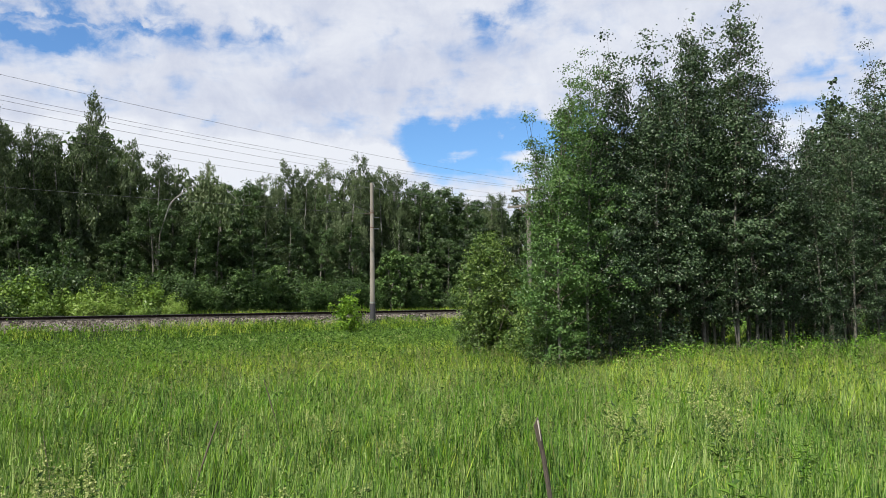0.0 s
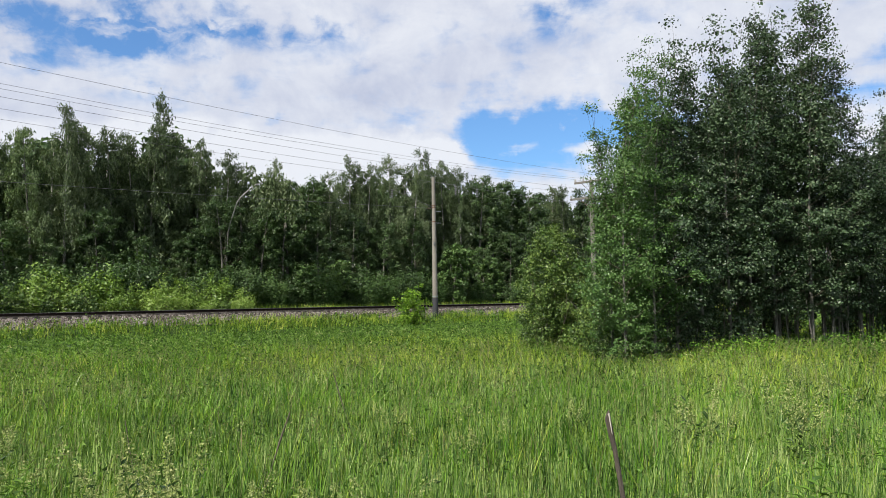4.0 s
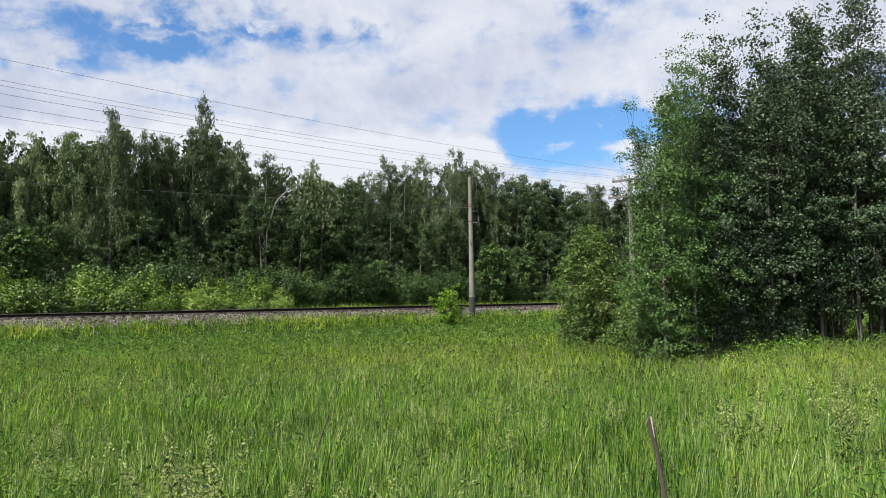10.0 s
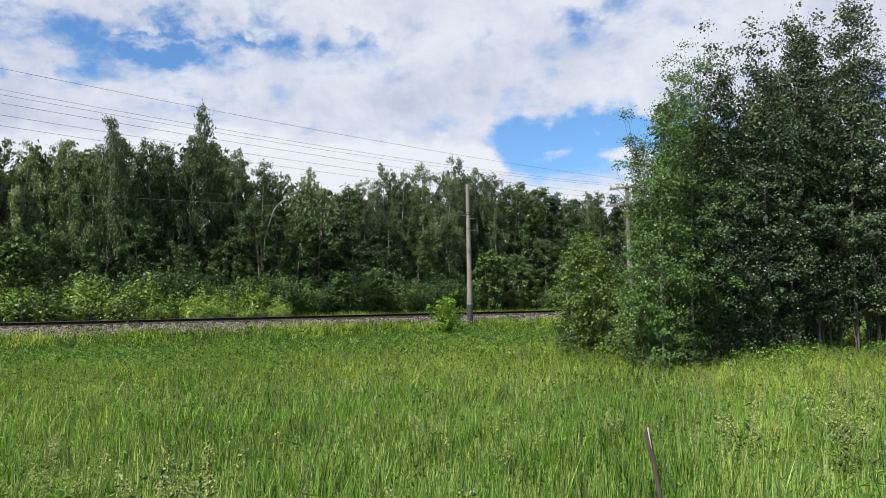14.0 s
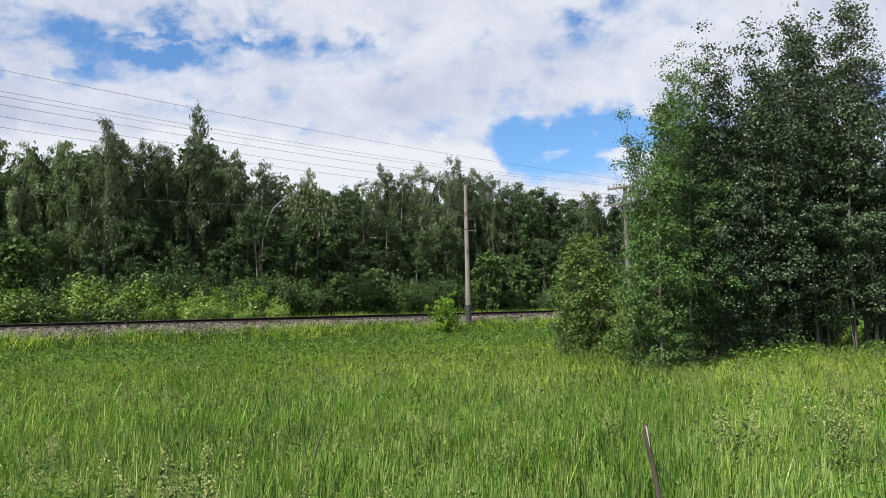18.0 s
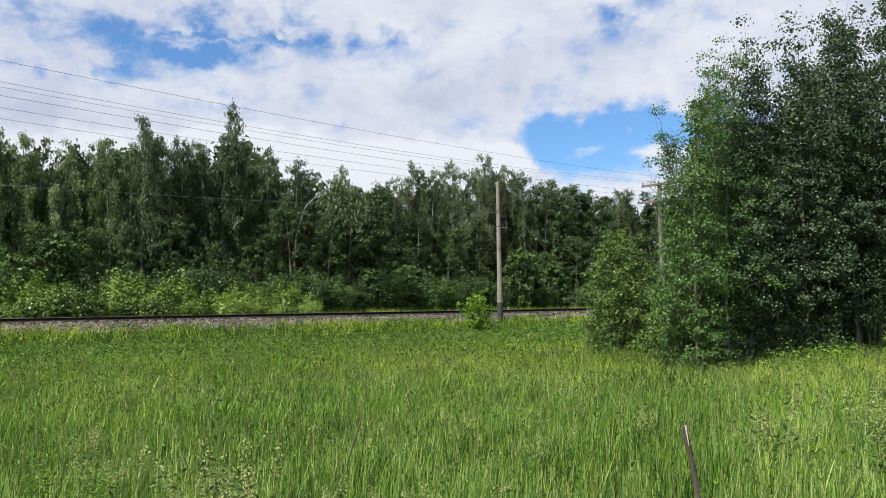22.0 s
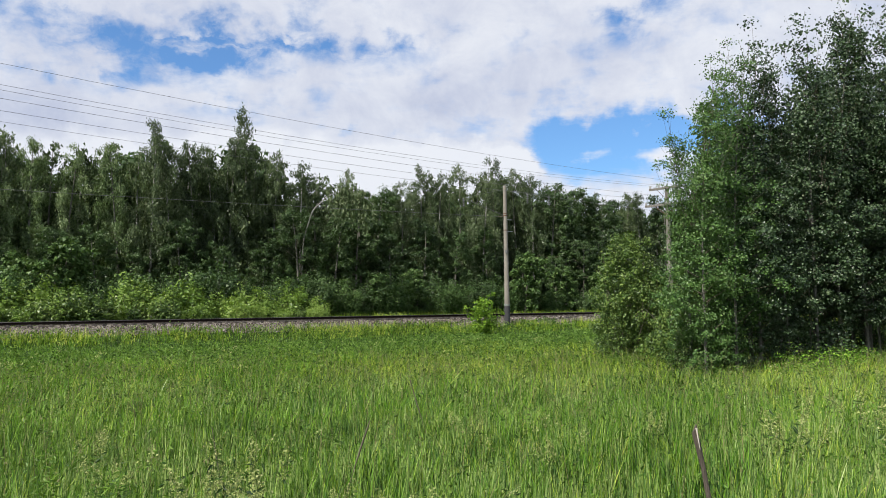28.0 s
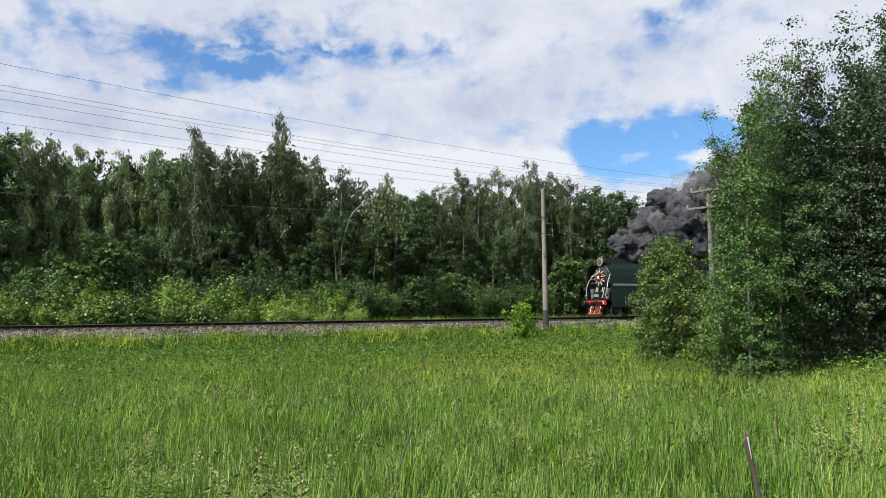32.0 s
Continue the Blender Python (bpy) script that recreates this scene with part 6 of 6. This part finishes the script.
def leafy_weed(seed, h, stems):
    """A coarse weed: upright stems set with long pointed leaves in pairs."""
    rng = np.random.default_rng(seed)
    ob = thing("leafy_weed", "dark green leafy weed standing among the near grass", "weed", "weeds in the meadow")
    for i in range(stems):
        a = rng.uniform(0, 6.28)
        ln = branch_line(rng, (0.09 * math.cos(a), 0.09 * math.sin(a), -0.03), (0.12 * math.cos(a), 0.12 * math.sin(a), 1.0), h * rng.uniform(0.75, 1.05), 6, 0.02)
        part("stem", mesh_of("stem", *tube(ln, np.linspace(0.005, 0.002, 7), 5), M_lush), None, ob)
        V, F = [], []
        for k, t in enumerate(np.linspace(0.25, 1.0, 15)):
            for s in (0, math.pi):
                b = k * 1.57 + s + rng.normal(0, 0.25)
                L = (0.032 + 0.048 * math.sin(math.pi * min(1.0, 1.15 - t))) * rng.uniform(0.8, 1.2)
                o = along_line(ln, t)
                d = np.array((math.cos(b), math.sin(b), rng.uniform(0.1, 0.6)))
                w = np.array((-math.sin(b), math.cos(b), 0.0)) * L * 0.21
                dip = np.array((0, 0, -0.3 * L))
                c = len(V)
                V += [o, o + d * L * 0.45 + w, o + d * L * 0.45 - w + (0, 0, 0.02 * L), o + d * L + dip]
                F += [(c, c + 1, c + 3), (c, c + 3, c + 2)]
        tagged(part("foliage", mesh_of("foliage", np.array(V), np.array(F), M_weed), None, ob), kind="stuff")
    return ob


def build_weeds():
    """Coarse weeds that stand out of the near grass."""
    rng = random.Random(14)
    kinds = [leafy_weed(5, 0.92, 5), leafy_weed(6, 0.82, 4)]
    used = set()
    for x, y, s, k in ((1.62, 3.33, 1.0, 0), (1.78, 3.5, 0.95, 1), (1.5, 3.6, 0.9, 1), (-1.95, 3.9, 0.86, 1), (-2.15, 4.15, 0.88, 0), (-1.7, 3.75, 0.8, 1), (-2.5, 4.6, 0.85, 0), (-2.9, 5.3, 0.85, 1), (2.75, 4.4, 0.9, 0), (0.35, 3.9, 0.78, 1)):
        plant(kinds[k], k not in used, x, y, rng.uniform(0, 6.28), s)
        used.add(k)


def build_stake():
    """The old stake in the foreground and the dry stalks near it."""
    x, y = 0.97, 3.44
    stake = thing("wooden_stake", "thin weathered grey wooden stake leaning in the grass", "stake", m=pose(x, y, 0.0))
    rng = np.random.default_rng(2)
    bm = bmesh.new()
    foot, top = Vector((0.155, 0.05, -0.25)), Vector((-0.075, 0.02, 1.062))
    n, rings = 9, []
    for i in range(n):
        t = i / (n - 1)
        c = foot.lerp(top, t) + Vector((0.006 * math.sin(9 * t), 0.004 * math.cos(7 * t), 0))
        ring = []
        for k in range(8):
            a = k * math.pi / 4
            r = (0.0112 - 0.0016 * t) * (1 + 0.22 * noise.noise(Vector((k * 1.7, t * 6, 3))))
            ring.append(bm.verts.new(c + Vector((math.cos(a) * r * 1.15, math.sin(a) * r * 0.8, 0))))
        rings.append(ring)
    for k, v in enumerate(rings[-1]):
        v.co.z += (0.018, 0.022, 0.004, -0.012, -0.02, -0.012, 0.0, 0.012)[k]
    for A, B in zip(rings, rings[1:]):
        for k in range(8):
            bm.faces.new((A[k], A[(k + 1) % 8], B[(k + 1) % 8], B[k]))
    bm.faces.new(rings[0][::-1])
    bm.faces.new(rings[-1])
    part("shaft", bm, M_deadwood, stake)
    bm = bmesh.new()
    rod(bm, top + Vector((0.008, -0.008, 0.006)), top + Vector((0.020, -0.012, -0.085)), 0.0045, 0.0015, 5)
    part("splinter", bm, M_splinter, stake, "pale splinter split off the stake's top")
    for (ax, ay), a, b, r in (((-0.69, 4.52), (-0.075, 0, 0.70), (0.02, 0, 0.96), 0.008), ((-0.5, 6.0), (0.12, 0, 0.35), (-0.07, 0, 1.06), 0.006), ((-1.6, 4.6), (0.05, 0, 0.3), (-0.04, 0.02, 0.92), 0.004)):
        st = thing("dry_stalk", "dark dry weed stalk leaning out of the grass", "dry stalk", "dry stalks", pose(ax, ay, 0))
        a, b = Vector(a), Vector(b)
        foot = a + (a - b) * (a.z / (b.z - a.z) + 0.05)
        ln = np.array([foot.lerp(b, t) + Vector((0.01 * math.sin(5 * t), 0.01 * math.sin(4 * t), 0)) for t in np.linspace(0, 1, 7)])
        part("stem", mesh_of("stem", *tube(ln, r * np.array((0.08, 0.08, 0.1, 0.12, 0.25, 0.85, 0.5)), 6), M_twig, True), None, st)


build_flowers()
build_weeds()
build_stake()
build_meadow()

# ---------------------------------------------------------------- what moves
SPEED = 11.0


def motions():
    """The engine and its smoke come down the line; its wheels turn and the puffs roll."""
    yaw = math.degrees(math.atan2(-ALONG[1], -ALONG[0]))

    def at(t):
        p = on_track(SPEED * (32.0 - t), 0.0)
        return pose(p[0], p[1], RAIL_Z, 0, 0, yaw)

    rows = [(t, at(t)) for t in np.linspace(0, 32, 9)]
    walk(engine, rows)
    walk(plume, rows)
    for w, r in engine_wheels:
        p = w.matrix_basis.translation.copy()
        n = int(SPEED * 32 / r / radians(80)) + 1
        step = math.degrees(SPEED * 32 / r / n)
        walk(w, [(32.0 * i / n, pose(p.x, p.y, p.z, 0, (i * step) % 360, 0)) for i in range(n + 1)])
    # the wind rocks the grove a little
    for i, ob in enumerate(o for o in scene.objects if o.parent is None and o.name.split(".")[0] in ("aspen_tree", "bush")):
        m, ph, k = ob.matrix_basis.copy(), i * 1.7, 0.16 + 0.05 * math.sin(i * 3.3)
        size = ob.scale.copy()
        rock = []
        for t in np.linspace(0, 32, 41):
            lean = Matrix.Rotation(radians(k * (math.sin(1.3 * t + ph) + 0.5 * math.sin(2.1 * t + 2 * ph) + 0.4)), 4, "Y") @ Matrix.Rotation(radians(0.6 * k * math.sin(1.7 * t + ph)), 4, "X")
            rock.append((t, Matrix.Translation(m.translation) @ lean @ Matrix.Translation(-m.translation) @ m))
        walk(ob, rock)
        ob.scale = size
    # and sways the birches beyond the track more slowly
    for i, ob in enumerate(o for o in scene.objects if o.parent is None and o.name.split(".")[0] == "birch_tree"):
        m, ph, size = ob.matrix_basis.copy(), i * 0.9, ob.scale.copy()
        sway = []
        for t in np.linspace(0, 32, 33):
            lean = Matrix.Rotation(radians(0.42 * (math.sin(0.45 * t + 0.3 * ph) + 0.5 * math.sin(1.4 * t + ph))), 4, "Y")
            sway.append((t, Matrix.Translation(m.translation) @ lean @ Matrix.Translation(-m.translation) @ m))
        walk(ob, sway)
        ob.scale = size
    for ob, x, y, z, r, spin, ph in plume_puffs:
        keep = ob.matrix_basis.to_euler()
        size = ob.scale.copy()
        base = [math.degrees(a) for a in keep]
        walk(ob, [(t, pose(x - 0.35 * math.sin(t * 0.8 + ph), y + 0.25 * math.sin(t * 0.6 + 2 * ph), z + 0.3 * math.sin(t * 0.7 + ph), base[0], base[1] + spin * 0.25 * t, base[2])) for t in np.linspace(0, 32, 17)])
        ob.scale = size


motions()
